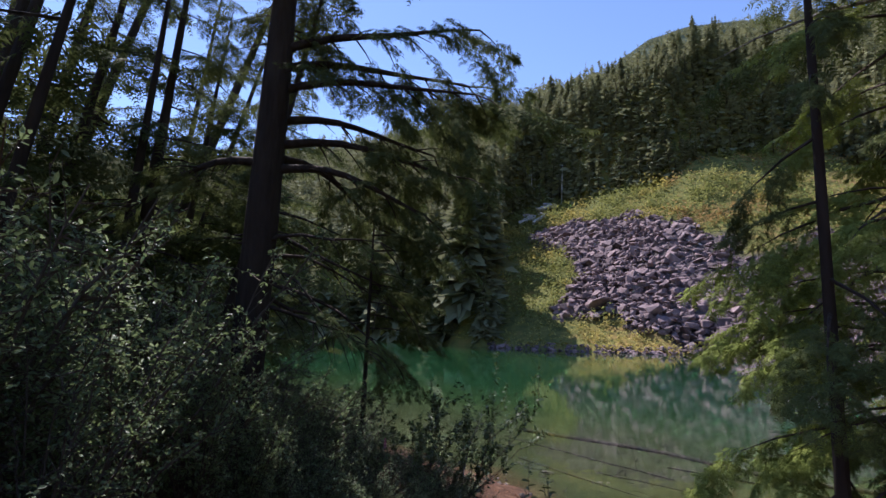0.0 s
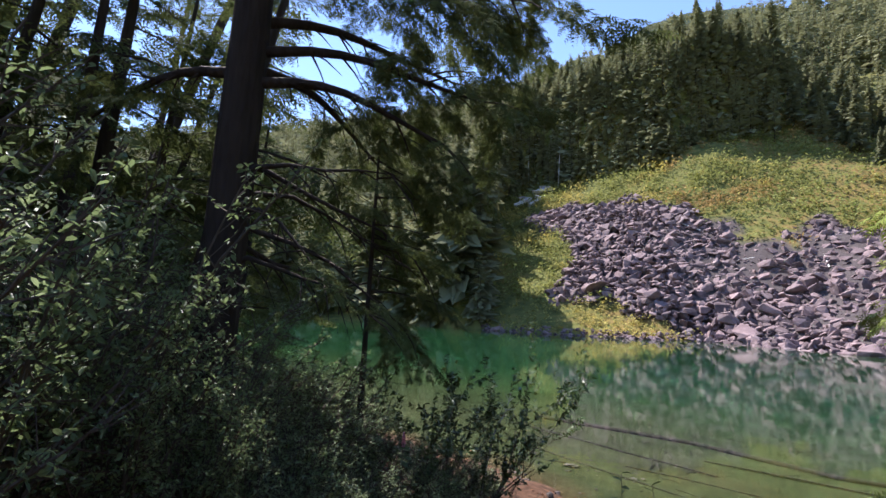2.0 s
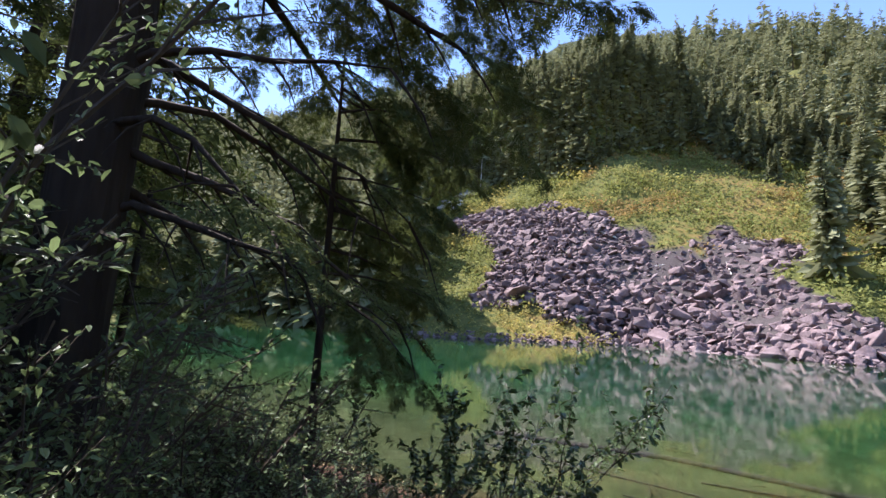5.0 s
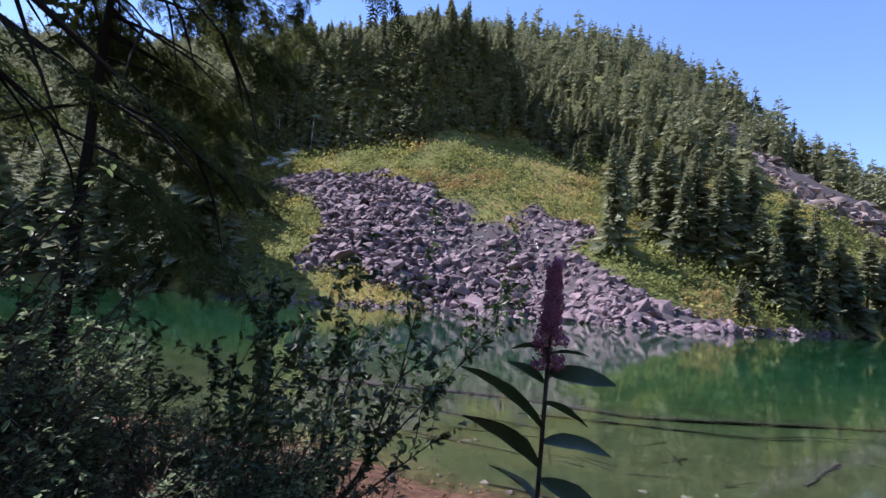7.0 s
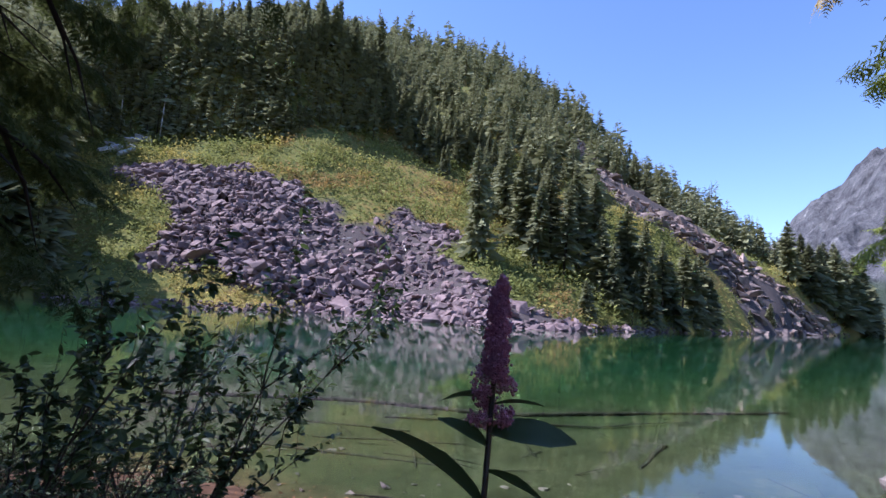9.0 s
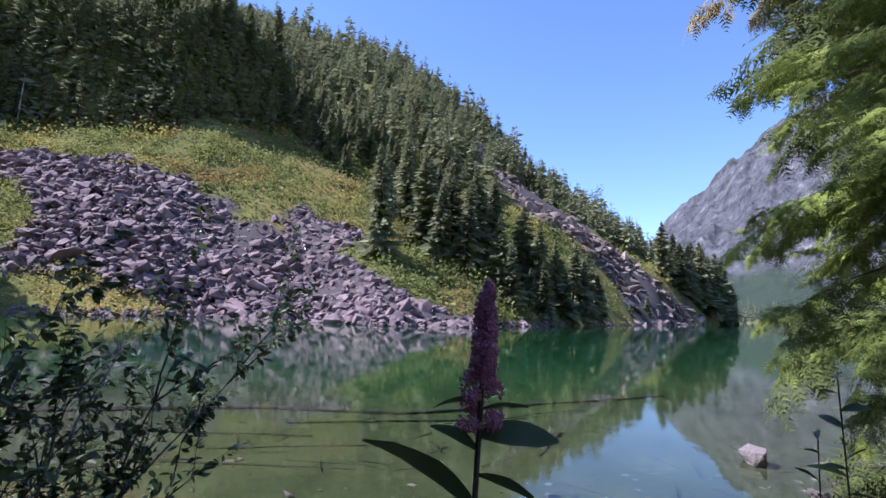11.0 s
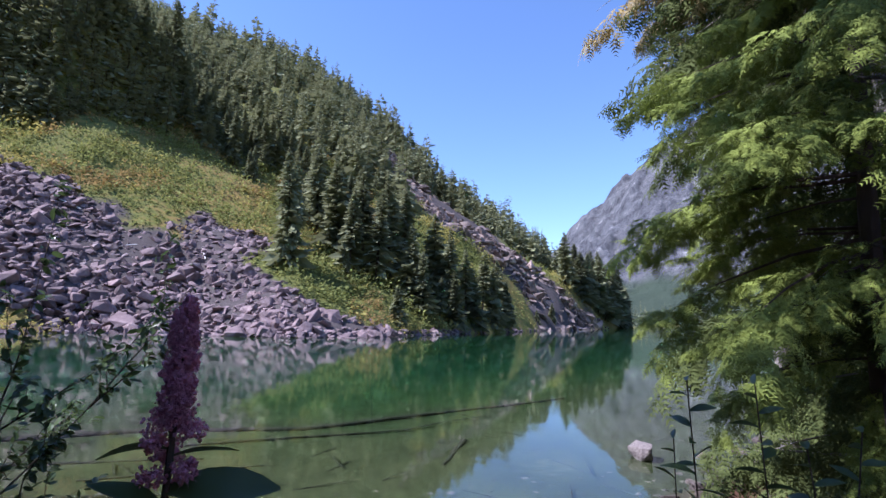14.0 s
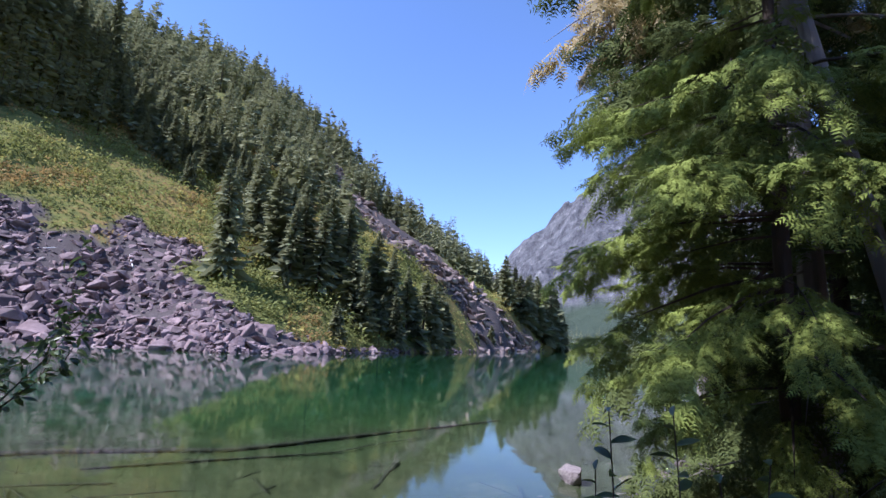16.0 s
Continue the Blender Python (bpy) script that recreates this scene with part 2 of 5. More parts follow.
def inside(x, y, poly):
    """Whether each point lies in the plan outline."""
    x, y = np.asarray(x), np.asarray(y)
    hit = np.zeros(x.shape, bool)
    for (ax, ay), (bx, by) in zip(poly, poly[1:] + poly[:1]):
        cross = (ay > y) != (by > y)
        hit ^= cross & (x < (bx - ax) * (y - ay) / ((by - ay) if by != ay else 1e-9) + ax)
    return hit


def fbm(x, y, scale, seed=0.0):
    return np.array([noise.fractal((a * scale, b * scale, seed), 1.0, 2.0, 4) for a, b in zip(np.ravel(x), np.ravel(y))]).reshape(np.shape(x))


def ragged(x, y, poly, reach=2.6):
    """As inside(), with an uneven border."""
    x, y = np.asarray(x, float), np.asarray(y, float)
    xs, ys = [p[0] for p in poly], [p[1] for p in poly]
    out = np.zeros(x.shape, bool)
    near = (x > min(xs) - 6) & (x < max(xs) + 6) & (y > min(ys) - 6) & (y < max(ys) + 6)
    a, b = x[near], y[near]
    out[near] = inside(a + reach * fbm(a, b, 0.22, 41), b + reach * fbm(a, b, 0.22, 57), poly)
    return out


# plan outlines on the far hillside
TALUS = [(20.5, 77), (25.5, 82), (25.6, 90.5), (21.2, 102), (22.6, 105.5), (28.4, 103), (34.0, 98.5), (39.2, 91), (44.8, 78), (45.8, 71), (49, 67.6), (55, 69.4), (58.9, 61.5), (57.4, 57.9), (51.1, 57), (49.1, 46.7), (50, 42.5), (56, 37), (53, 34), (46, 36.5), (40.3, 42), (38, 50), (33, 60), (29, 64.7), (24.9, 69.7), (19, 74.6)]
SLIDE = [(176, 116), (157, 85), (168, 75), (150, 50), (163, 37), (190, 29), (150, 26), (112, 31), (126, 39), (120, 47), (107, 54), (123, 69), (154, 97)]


# ---------------------------------------------------------------- ground, lake, mountains
def build_ground():
    bears = np.radians(np.arange(-180, 180, 0.75))
    rings = np.concatenate([np.linspace(0.25, 14, 90), np.geomspace(14.2, 50, 50), np.linspace(51, 150, 60), np.geomspace(153, 1500, 40)])
    D, B = np.meshgrid(rings, bears, indexing="ij")
    X, Y = CX + D * np.sin(B), CY + D * np.cos(B)
    Z = ground_height(X, Y)
    rough = np.where(Z > 0.3, np.interp(D, [0, 20, 70, 200], [0.05, 0.2, 0.9, 4.0]), 0.05)
    Z = Z + fbm(X, Y, 0.7, 1) * np.minimum(rough, 0.12) + fbm(X, Y, 0.05, 5) * rough
    verts = np.stack([X, Y, Z], -1).reshape(-1, 3)
    nb = len(bears)
    i, j = np.meshgrid(np.arange(len(rings) - 1), np.arange(nb), indexing="ij")
    jn = (j + 1) % nb
    faces = np.stack([i * nb + j, i * nb + jn, (i + 1) * nb + jn, (i + 1) * nb + j], -1).reshape(-1, 4)[:, ::-1]
    verts = np.vstack([verts, [CX, CY, float(ground_height(CX, CY))]])
    faces = faces.tolist() + [[k, (k + 1) % nb, len(verts) - 1][::-1] for k in range(nb)]
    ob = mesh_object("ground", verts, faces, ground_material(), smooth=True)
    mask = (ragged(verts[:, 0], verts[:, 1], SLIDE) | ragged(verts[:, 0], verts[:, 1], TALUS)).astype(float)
    layer = ob.data.color_attributes.new("scree", "FLOAT_COLOR", "POINT")
    layer.data.foreach_set("color", np.repeat(mask, 4))
    tagged(ob, "forest floor, lake bed and steep overgrown hillside", "ground", kind="structure")


build_ground()
water = mesh_object("water", [(-1500, -1500, 0), (1500, -1500, 0), (1500, 1500, 0), (-1500, 1500, 0)], [(0, 1, 2, 3)], water_material())
water.visible_shadow = False
tagged(water, "calm clear emerald lake water", "water", kind="structure")


def height_on_ground(x, y):
    return float(ground_height(x, y))


def polar(bear, d):
    b = np.radians(bear)
    return CX + d * np.sin(b), CY + d * np.cos(b)


def rock_mesh(name, seed, mat, flat=0.7, corners=16):
    """An angular block: the hull of a few corners, with its sharpest edges knocked off."""
    rng = random.Random(seed)
    bm = bmesh.new()
    for _ in range(corners):
        v = Vector((rng.uniform(-1, 1), rng.uniform(-1, 1), rng.uniform(-1, 1)))
        v = v / max(abs(v.x), abs(v.y), abs(v.z)) * rng.uniform(0.75, 1.0)
        bm.verts.new((v.x * 0.5, v.y * 0.5 * rng.uniform(0.75, 1), v.z * 0.5 * flat))
    hull = bmesh.ops.convex_hull(bm, input=bm.verts[:])
    bmesh.ops.delete(bm, geom=[g for g in hull["geom_interior"] if isinstance(g, bmesh.types.BMVert)], context="VERTS")
    bmesh.ops.bevel(bm, geom=bm.edges[:], offset=0.02, segments=1, affect="EDGES", profile=0.6)
    me = bpy.data.meshes.new(name)
    bm.to_mesh(me)
    bm.free()
    me.materials.append(mat)
    return me


ROCKS = [rock_mesh("boulder", 40 + k, TALUS_ROCK, (0.55, 0.7, 0.85)[k % 3]) for k in range(9)]


def rock_arrays(seed, flat):
    """The same kind of block, plainer, as arrays for the many small stones."""
    me = rock_mesh("stone_pattern", seed, TALUS_ROCK, flat, 11)
    me.calc_loop_triangles()
    v = np.array([p.co[:] for p in me.vertices])
    f = np.array([t.vertices[:] for t in me.loop_triangles])
    bpy.data.meshes.remove(me)
    return v, f


STONES = [rock_arrays(90 + k, 0.6 + 0.05 * k) for k in range(5)]


def scatter(poly, step, rng):
    xs, ys = [p[0] for p in poly], [p[1] for p in poly]
    gx, gy = np.meshgrid(np.arange(min(xs) - 3, max(xs) + 3, step), np.arange(min(ys) - 3, max(ys) + 3, step))
    x = gx.ravel() + rng.uniform(-0.5, 0.5, gx.size) * step
    y = gy.ravel() + rng.uniform(-0.5, 0.5, gx.size) * step
    keep = ragged(x, y, poly)
    return x[keep], y[keep]


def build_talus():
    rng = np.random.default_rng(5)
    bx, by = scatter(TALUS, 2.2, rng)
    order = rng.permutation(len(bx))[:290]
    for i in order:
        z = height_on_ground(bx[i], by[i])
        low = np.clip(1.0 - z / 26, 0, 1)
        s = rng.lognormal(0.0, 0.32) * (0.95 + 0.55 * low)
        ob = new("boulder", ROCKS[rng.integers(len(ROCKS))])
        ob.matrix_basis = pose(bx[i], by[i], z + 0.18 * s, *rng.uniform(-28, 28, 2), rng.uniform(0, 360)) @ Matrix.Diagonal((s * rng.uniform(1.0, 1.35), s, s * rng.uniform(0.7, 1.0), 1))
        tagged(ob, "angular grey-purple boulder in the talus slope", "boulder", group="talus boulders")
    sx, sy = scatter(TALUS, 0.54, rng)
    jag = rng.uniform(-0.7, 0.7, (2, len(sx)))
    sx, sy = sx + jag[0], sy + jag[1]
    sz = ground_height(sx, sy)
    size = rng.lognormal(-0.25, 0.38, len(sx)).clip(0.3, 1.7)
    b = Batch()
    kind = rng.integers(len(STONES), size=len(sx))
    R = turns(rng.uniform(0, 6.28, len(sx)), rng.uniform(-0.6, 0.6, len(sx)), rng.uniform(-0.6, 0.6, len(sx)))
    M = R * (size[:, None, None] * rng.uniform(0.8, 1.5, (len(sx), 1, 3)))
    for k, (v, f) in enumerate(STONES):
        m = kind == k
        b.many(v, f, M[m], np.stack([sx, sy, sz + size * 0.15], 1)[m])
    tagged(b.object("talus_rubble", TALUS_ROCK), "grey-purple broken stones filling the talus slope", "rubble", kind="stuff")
    # thin line of stones along the far waterline
    b = Batch()
    bear = np.concatenate([rng.uniform(8, 31, 260), rng.uniform(49, 84, 640)])
    d = np.interp(bear, BEARING, SHORE) + rng.uniform(-0.6, 1.6, len(bear))
    x, y = polar(bear, d)
    size = rng.lognormal(-0.75, 0.4, len(x))
    M = turns(rng.uniform(0, 6.28, len(x)), rng.uniform(-0.5, 0.5, len(x))) * size[:, None, None]
    for k, (v, f) in enumerate(STONES):
        m = np.arange(len(x)) % 5 == k
        b.many(v, f, M[m], np.stack([x, y, ground_height(x, y) + 0.1], 1)[m])
    tagged(b.object("shore_stones", TALUS_ROCK), "pale stones along the far waterline", "stones", kind="stuff")
    # the long rock slide on the ridge's end
    b = Batch()
    x, y = scatter(SLIDE, 1.15, rng)
    size = rng.lognormal(0.0, 0.6, len(x)).clip(0.3, 4.0)
    M = turns(rng.normal(-0.7, 0.6, len(x)), rng.normal(-0.3, 0.35, len(x)), rng.normal(0, 0.4, len(x))) * (size[:, None, None] * np.array([1.7, 0.9, 0.8]))
    for k, (v, f) in enumerate(STONES):
        m = np.arange(len(x)) % 5 == k
        b.many(v, f, M[m], np.stack([x, y, ground_height(x, y) + 0.1 * size], 1)[m])
    tagged(b.object("rock_slide", SLIDE_ROCK), "brownish rock slide running down to the lake", "rock slide", kind="stuff")


def pale_outcrop():
    rng = np.random.default_rng(66)
    for k in range(16):
        x, y = rng.uniform(22.5, 30.5), rng.uniform(112.5, 116.5)
        sz = rng.uniform(0.8, 2.0)
        ob = new("boulder", PALE_BLOCKS[k % 3])
        ob.matrix_basis = pose(x, y, height_on_ground(x, y) + 0.3 * sz, *rng.uniform(-20, 20, 2), rng.uniform(0, 360)) @ Matrix.Diagonal((sz * 1.5, sz, sz * 0.9, 1))
        tagged(ob, "pale sunlit boulder at the head of the talus", "boulder", group="pale boulders")


PALE_BLOCKS = [rock_mesh("boulder", 60 + k, rock_material("pale_outcrop_rock", (0.42, 0.40, 0.40), (0.72, 0.69, 0.68), (0.6, 0.58, 0.56)), 0.7) for k in range(3)]
pale_outcrop()
SLIDE_ROCK = rock_material("slide_rock", (0.14, 0.105, 0.09), (0.38, 0.30, 0.265), (0.32, 0.26, 0.21), 0.4)
build_talus()

# ---------------------------------------------------------------- far conifers
KITE_V = np.array([(0, 0, 0), (0.45, 0.2, -0.07), (0.75, 0.12, -0.13), (1.0, 0.0, -0.2), (0.72, -0.13, -0.13), (0.42, -0.2, -0.07), (0.5, 0, 0.05)])
KITE_F = np.array([(0, 1, 6), (1, 2, 6), (2, 3, 6), (3, 4, 6), (4, 5, 6), (5, 0, 6)])
DART_V = np.array([(0, 0, 0), (0.55, 0.23, -0.10), (1.0, 0, -0.2), (0.55, -0.23, -0.10), (0.5, 0, 0.06)])
DART_F = np.array([(0, 1, 4), (1, 2, 4), (2, 3, 4), (3, 0, 4)])
FOLD_V = np.array([(0, 0, 0.02), (0.5, 0.16, -0.07), (1.0, 0, -0.2), (0.55, -0.16, -0.07)])
FOLD_F = np.array([(0, 1, 2), (0, 2, 3)])


def far_crown(rng, height, radius, branches, bare, piece, batch=None, at=(0, 0, 0)):
    """The boughs of a conifer seen from afar: drooping, longer below, uneven."""
    b = batch or Batch()
    s = np.sort(rng.uniform(0, 1, branches) ** 0.8)
    z = height * (bare + (1 - bare) * s)
    az = rng.uniform(0, 6.283, branches)
    lop = 1 + 0.28 * np.sin(az * 2 + rng.uniform(0, 6)) * np.sin(s * 9 + rng.uniform(0, 6))
    L = radius * ((1 - s) ** 0.75 + 0.05) * rng.uniform(0.55, 1.15, branches) * lop
    tilt = rng.uniform(-0.4, 0.2, branches) + 0.45 * s ** 2
    M = turns(az, tilt + rng.normal(0, 0.22, branches), rng.uniform(-0.9, 0.9, branches)) * L[:, None, None]
    M[:, :, 1] *= 1.35
    M[:, :, 2] *= 1.2
    off = np.stack([np.zeros(branches), np.zeros(branches), z], 1) + np.asarray(at)
    b.many(piece[0], piece[1], M, off)
    return b


def tube(batch, pts, radii, sides=6):
    """A tapered tube along points."""
    pts = [Vector(p) for p in pts]
    ring, n = [], len(pts)
    for i, p in enumerate(pts):
        d = (pts[min(i + 1, n - 1)] - pts[max(i - 1, 0)]).normalized()
        a = d.cross(Vector((0.31, 0.93, 0.2))).normalized()
        c = d.cross(a)
        for k in range(sides):
            w = 2 * math.pi * k / sides
            ring.append(p + (a * math.cos(w) + c * math.sin(w)) * radii[i])
    faces = [(i * sides + k, i * sides + (k + 1) % sides, (i + 1) * sides + (k + 1) % sides, (i + 1) * sides + k) for i in range(n - 1) for k in range(sides)]
    batch.add([v[:] for v in ring], faces)


def conifer_pattern(seed, branches=300, bare=0.12, radius=0.17):
    """One far tree, a metre high per unit: crown and trunk meshes to be shared."""
    rng = np.random.default_rng(seed)
    crown = far_crown(rng, 1.0, radius, branches * 2, bare, (FOLD_V, FOLD_F)).mesh("crown", LEAF_FOREST)
    t = Batch()
    tube(t, [(0, 0, -0.04), (0.004, 0, 0.3), (0, 0.003, 0.7), (0, 0, 0.99)], [0.014, 0.011, 0.006, 0.001], 6)
    return t.mesh("trunk", BARK), crown


PATTERNS = [conifer_pattern(11, 340, 0.08, 0.20), conifer_pattern(12, 380, 0.04, 0.23), conifer_pattern(13, 260, 0.22, 0.15), conifer_pattern(14, 300, 0.12, 0.18), conifer_pattern(15, 210, 0.3, 0.15)]


def far_conifer(x, y, height, k, turn, wide=1.0, label="dark green conifer on the far hillside", group="hillside conifers"):
    tree = new("conifer_tree")
    trunk = new("trunk", PATTERNS[k][0])
    crown = new("crown", PATTERNS[k][1])
    trunk.parent = crown.parent = tree
    tree.matrix_basis = pose(x, y, height_on_ground(x, y) - 0.3, 2.5 * math.sin(turn), 2.5 * math.cos(1.7 * turn), turn) @ Matrix.Diagonal((height * wide, height * wide, height, 1))
    tagged(tree, label, "tree", group=group)


def build_forest():
    rng = np.random.default_rng(21)
    n = 17000
    bear = rng.uniform(-70, 85.5, n)
    d = np.sqrt(rng.uniform(60 ** 2, 330 ** 2, n))
    first = np.interp(bear, FOREST_BEAR, FOREST_FROM)
    last = np.interp(bear, BEARING, RIDGE_D) + 14
    x, y = polar(bear, d)
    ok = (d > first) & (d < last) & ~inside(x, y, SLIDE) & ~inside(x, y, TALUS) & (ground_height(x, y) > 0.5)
    # the wood thins out on the open flank and beside the slide
    open_flank = (bear > 48) & (bear < 84)
    ok &= ~open_flank | (rng.uniform(0, 1, n) < np.interp(d - first, [0, 15, 50], [0.14, 0.33, 0.82]))
    # below the slide the flank is open down to the water
    ok &= ~((bear > 66) & (d < np.interp(bear, [66, 72, 76, 80, 85], [165, 172, 182, 200, 240])))
    # nothing tall stands close below the slide
    for back in (6, 12, 18, 24):
        px, py = polar(bear, d + back)
        ok &= ~inside(px, py, SLIDE) | (rng.uniform(0, 1, n) < 0.07)
    x, y, d, bear, first = x[ok], y[ok], d[ok], bear[ok], first[ok]
    # keep trees a few metres apart
    cells, pick = {}, []
    for i in np.argsort(d):
        key = (int(x[i] // 3.35), int(y[i] // 3.35))
        if key not in cells:
            cells[key] = i
            pick.append(i)
    pick = np.array(pick)
    x, y, d, bear, first = x[pick], y[pick], d[pick], bear[pick], first[pick]
    h = (rng.normal(9.4, 2.9, len(x)) + 2.6 * fbm(x, y, 0.03, 12)).clip(3.5, 19) * np.interp(d, [70, 120, 260], [0.9, 1.05, 1.05]) * np.where((bear > 45) & (d - first < 35), 0.78, 1.0)
    h = h * np.where((bear > 34) & (bear < 70) & (d > np.interp(bear, BEARING, RIDGE_D) - 22), 1.3, 1.0)
    h = h * np.where((bear > 9) & (bear < 37) & (d - first < 70), 0.85, 1.0)
    edge = d - first
    own = np.argsort(edge + 0.25 * (d - 70) + np.where((bear > 0) & (bear < 86), 0, 200))[:180]
    single = np.zeros(len(x), bool)
    single[own] = True
    for i in own:
        far_conifer(x[i], y[i], h[i], int(rng.integers(4)), rng.uniform(0, 360), rng.uniform(0.75, 1.3))
    b, t = Batch(), Batch()
    # a close row on the cliff itself
    for bear in np.arange(8, 38, 0.75):
        for back in (-2.0, -0.6, 0.2, 0.9, 1.6, 2.6, 5.0):
            q = bear + rng.uniform(-0.4, 0.4)
            px, py = polar(q, float(np.interp(q, FOREST_BEAR, FOREST_FROM)) + back + rng.uniform(-0.4, 0.4))
            hh, pz = rng.uniform(6, 10.5), height_on_ground(px, py) - 0.5
            far_crown(rng, hh, hh * rng.uniform(0.2, 0.3), 130, 0.05, (FOLD_V, FOLD_F), b, (px, py, pz))
            tube(t, [(px, py, pz - 1), (px, py, pz + hh * 0.95)], [hh * 0.012, 0.02], 4)
    for i in np.where(~single)[0]:
        z = height_on_ground(x[i], y[i]) - 0.5
        far_crown(rng, h[i], h[i] * rng.uniform(0.19, 0.34), 110 if d[i] < 200 else 75, rng.uniform(0.05, 0.2), (FOLD_V, FOLD_F), b, (x[i], y[i], z))
        tube(t, [(x[i], y[i], z - 1), (x[i], y[i], z + h[i] * 0.95)], [h[i] * 0.012, 0.02], 4)
    tagged(b.object("forest", LEAF_FOREST), "dense dark conifer forest covering the far hillside", "forest", kind="stuff")
    tagged(t.object("forest_trunks", BARK), "trunks of the far hillside forest", "forest", kind="stuff")


build_forest()


def build_single_trees():
    """The trees that stand out on the far shore and the open slope."""
    for x, y, h, k, w in ((54.0, 51.4, 17.0, 0, 0.85), (61.5, 56.8, 15, 2, 0.9), (48.5, 99.0, 7.5, 0, 1.0), (46.5, 101, 4, 1, 1.0), (52.5, 97, 4.5, 1, 1.0), (43, 104, 3.5, 1, 1.0), (61.5, 47.5, 4.2, 1, 1.0)):
        far_conifer(x, y, h, k, x * 40, w, "conifer standing alone on the open green slope", "open slope conifers")
    rng = np.random.default_rng(8)
    for bear, back, h, k in ((61.5, 4, 5, 1), (63.0, 9, 12, 0), (64.2, 5, 10, 3), (65.3, 12, 14, 0), (66.0, 3, 7.5, 4), (66.9, 8, 13, 3), (67.8, 3, 9, 1), (68.8, 4.5, 12.5, 4), (69.7, 3, 10, 1), (70.6, 4, 13, 4), (71.6, 2.5, 11, 1), (72.4, 5, 12, 0), (73.2, 3, 9, 1), (59.0, 16, 14, 3), (57.5, 20, 16, 2), (56.0, 18, 13, 3), (60.5, 18, 17, 2), (62.0, 18, 15, 3), (54.6, 26, 15, 0), (52.5, 32, 16, 3),
                              (81.2, 26, 18, 1), (82.0, 22, 20, 1), (82.8, 18, 22, 0), (83.5, 12, 21, 1), (84.0, 8, 24, 0), (84.5, 6, 23, 1), (84.9, 4, 21, 0), (85.3, 4, 17, 1), (85.6, 3, 11, 1), (83.0, 30, 22, 0), (82.3, 35, 20, 1), (79.5, 40, 18, 0), (80.4, 38, 17, 1), (76.5, 3, 4, 1), (78, 5, 5, 1)):
        x, y = polar(bear, float(np.interp(bear, BEARING, SHORE)) + back)
        far_conifer(x, y, h, k, rng.uniform(0, 360), rng.uniform(1.05, 1.45), "conifer growing close to the far waterline", "far shore conifers")
    # dark trees on the far shore before the talus
    for bear, back, h in ((0.5, 3, 17), (2.0, 5, 20), (3.2, 2, 15), (4.6, 5, 21), (6.0, 3, 22), (7.4, 5, 20), (8.2, 3, 13), (-1.5, 4, 18), (-4, 5, 20), (-7, 4, 17), (-10, 5, 20), (-14, 5, 19), (-18, 6, 20)):
        x, y = polar(bear, float(np.interp(bear, BEARING, SHORE)) + back)
        far_conifer(x, y, h, int(rng.integers(2)), rng.uniform(0, 360), 1.15, "tall dark conifer on the far shore", "far shore conifers")
    # far end of the lake
    b = Batch()
    for bear in np.arange(84.5, 140, 0.22):
        x, y = polar(bear + rng.uniform(-0.1, 0.1), 640 + rng.uniform(0, 90))
        far_crown(rng, rng.uniform(12, 26), 3.8, 60, 0.05, (DART_V, DART_F), b, (x, y, rng.uniform(-1, 8)))
    tagged(b.object("lake_end_forest", LEAF_FOREST), "distant conifers at the lake's far end", "forest", kind="stuff")


build_single_trees()


def ridge_sheet(name, label, mat, bears, crest_d, crest_el, foot_d, foot_z, jag, seed, rows=46, step=0.4):
    """A mountain side: rises from its foot to an uneven crest, falls behind it."""
    B = np.arange(bears[0], bears[-1], step)
    el = np.interp(B, bears, crest_el)
    s = np.concatenate([np.linspace(0, 1, rows), [1.1, 1.3]])
    S, BB = np.meshgrid(s, B, indexing="ij")
    top = crest_d * np.tan(np.radians(np.interp(BB, B, el))) + 2.2
    D = foot_d + (crest_d - foot_d) * S
    X, Y = polar(BB, D)
    Z = foot_z + (top - foot_z) * np.where(S <= 1, S ** 1.15, 1 - (S - 1) * 0.8)
    Z = Z + (fbm(X, Y, 1 / 180, seed) * jag + fbm(X, Y, 1 / 45, seed + 3) * jag * 0.35) * np.minimum(S * 2, 1) * 0.6
    nb = len(B)
    i, j = np.meshgrid(np.arange(len(s) - 1), np.arange(nb - 1), indexing="ij")
    f = np.stack([i * nb + j, i * nb + j + 1, (i + 1) * nb + j + 1, (i + 1) * nb + j], -1).reshape(-1, 4)[:, ::-1]
    ob = mesh_object(name, np.stack([X, Y, Z], -1).reshape(-1, 3), f, mat)
    return tagged(ob, label, "mountain", kind="structure")


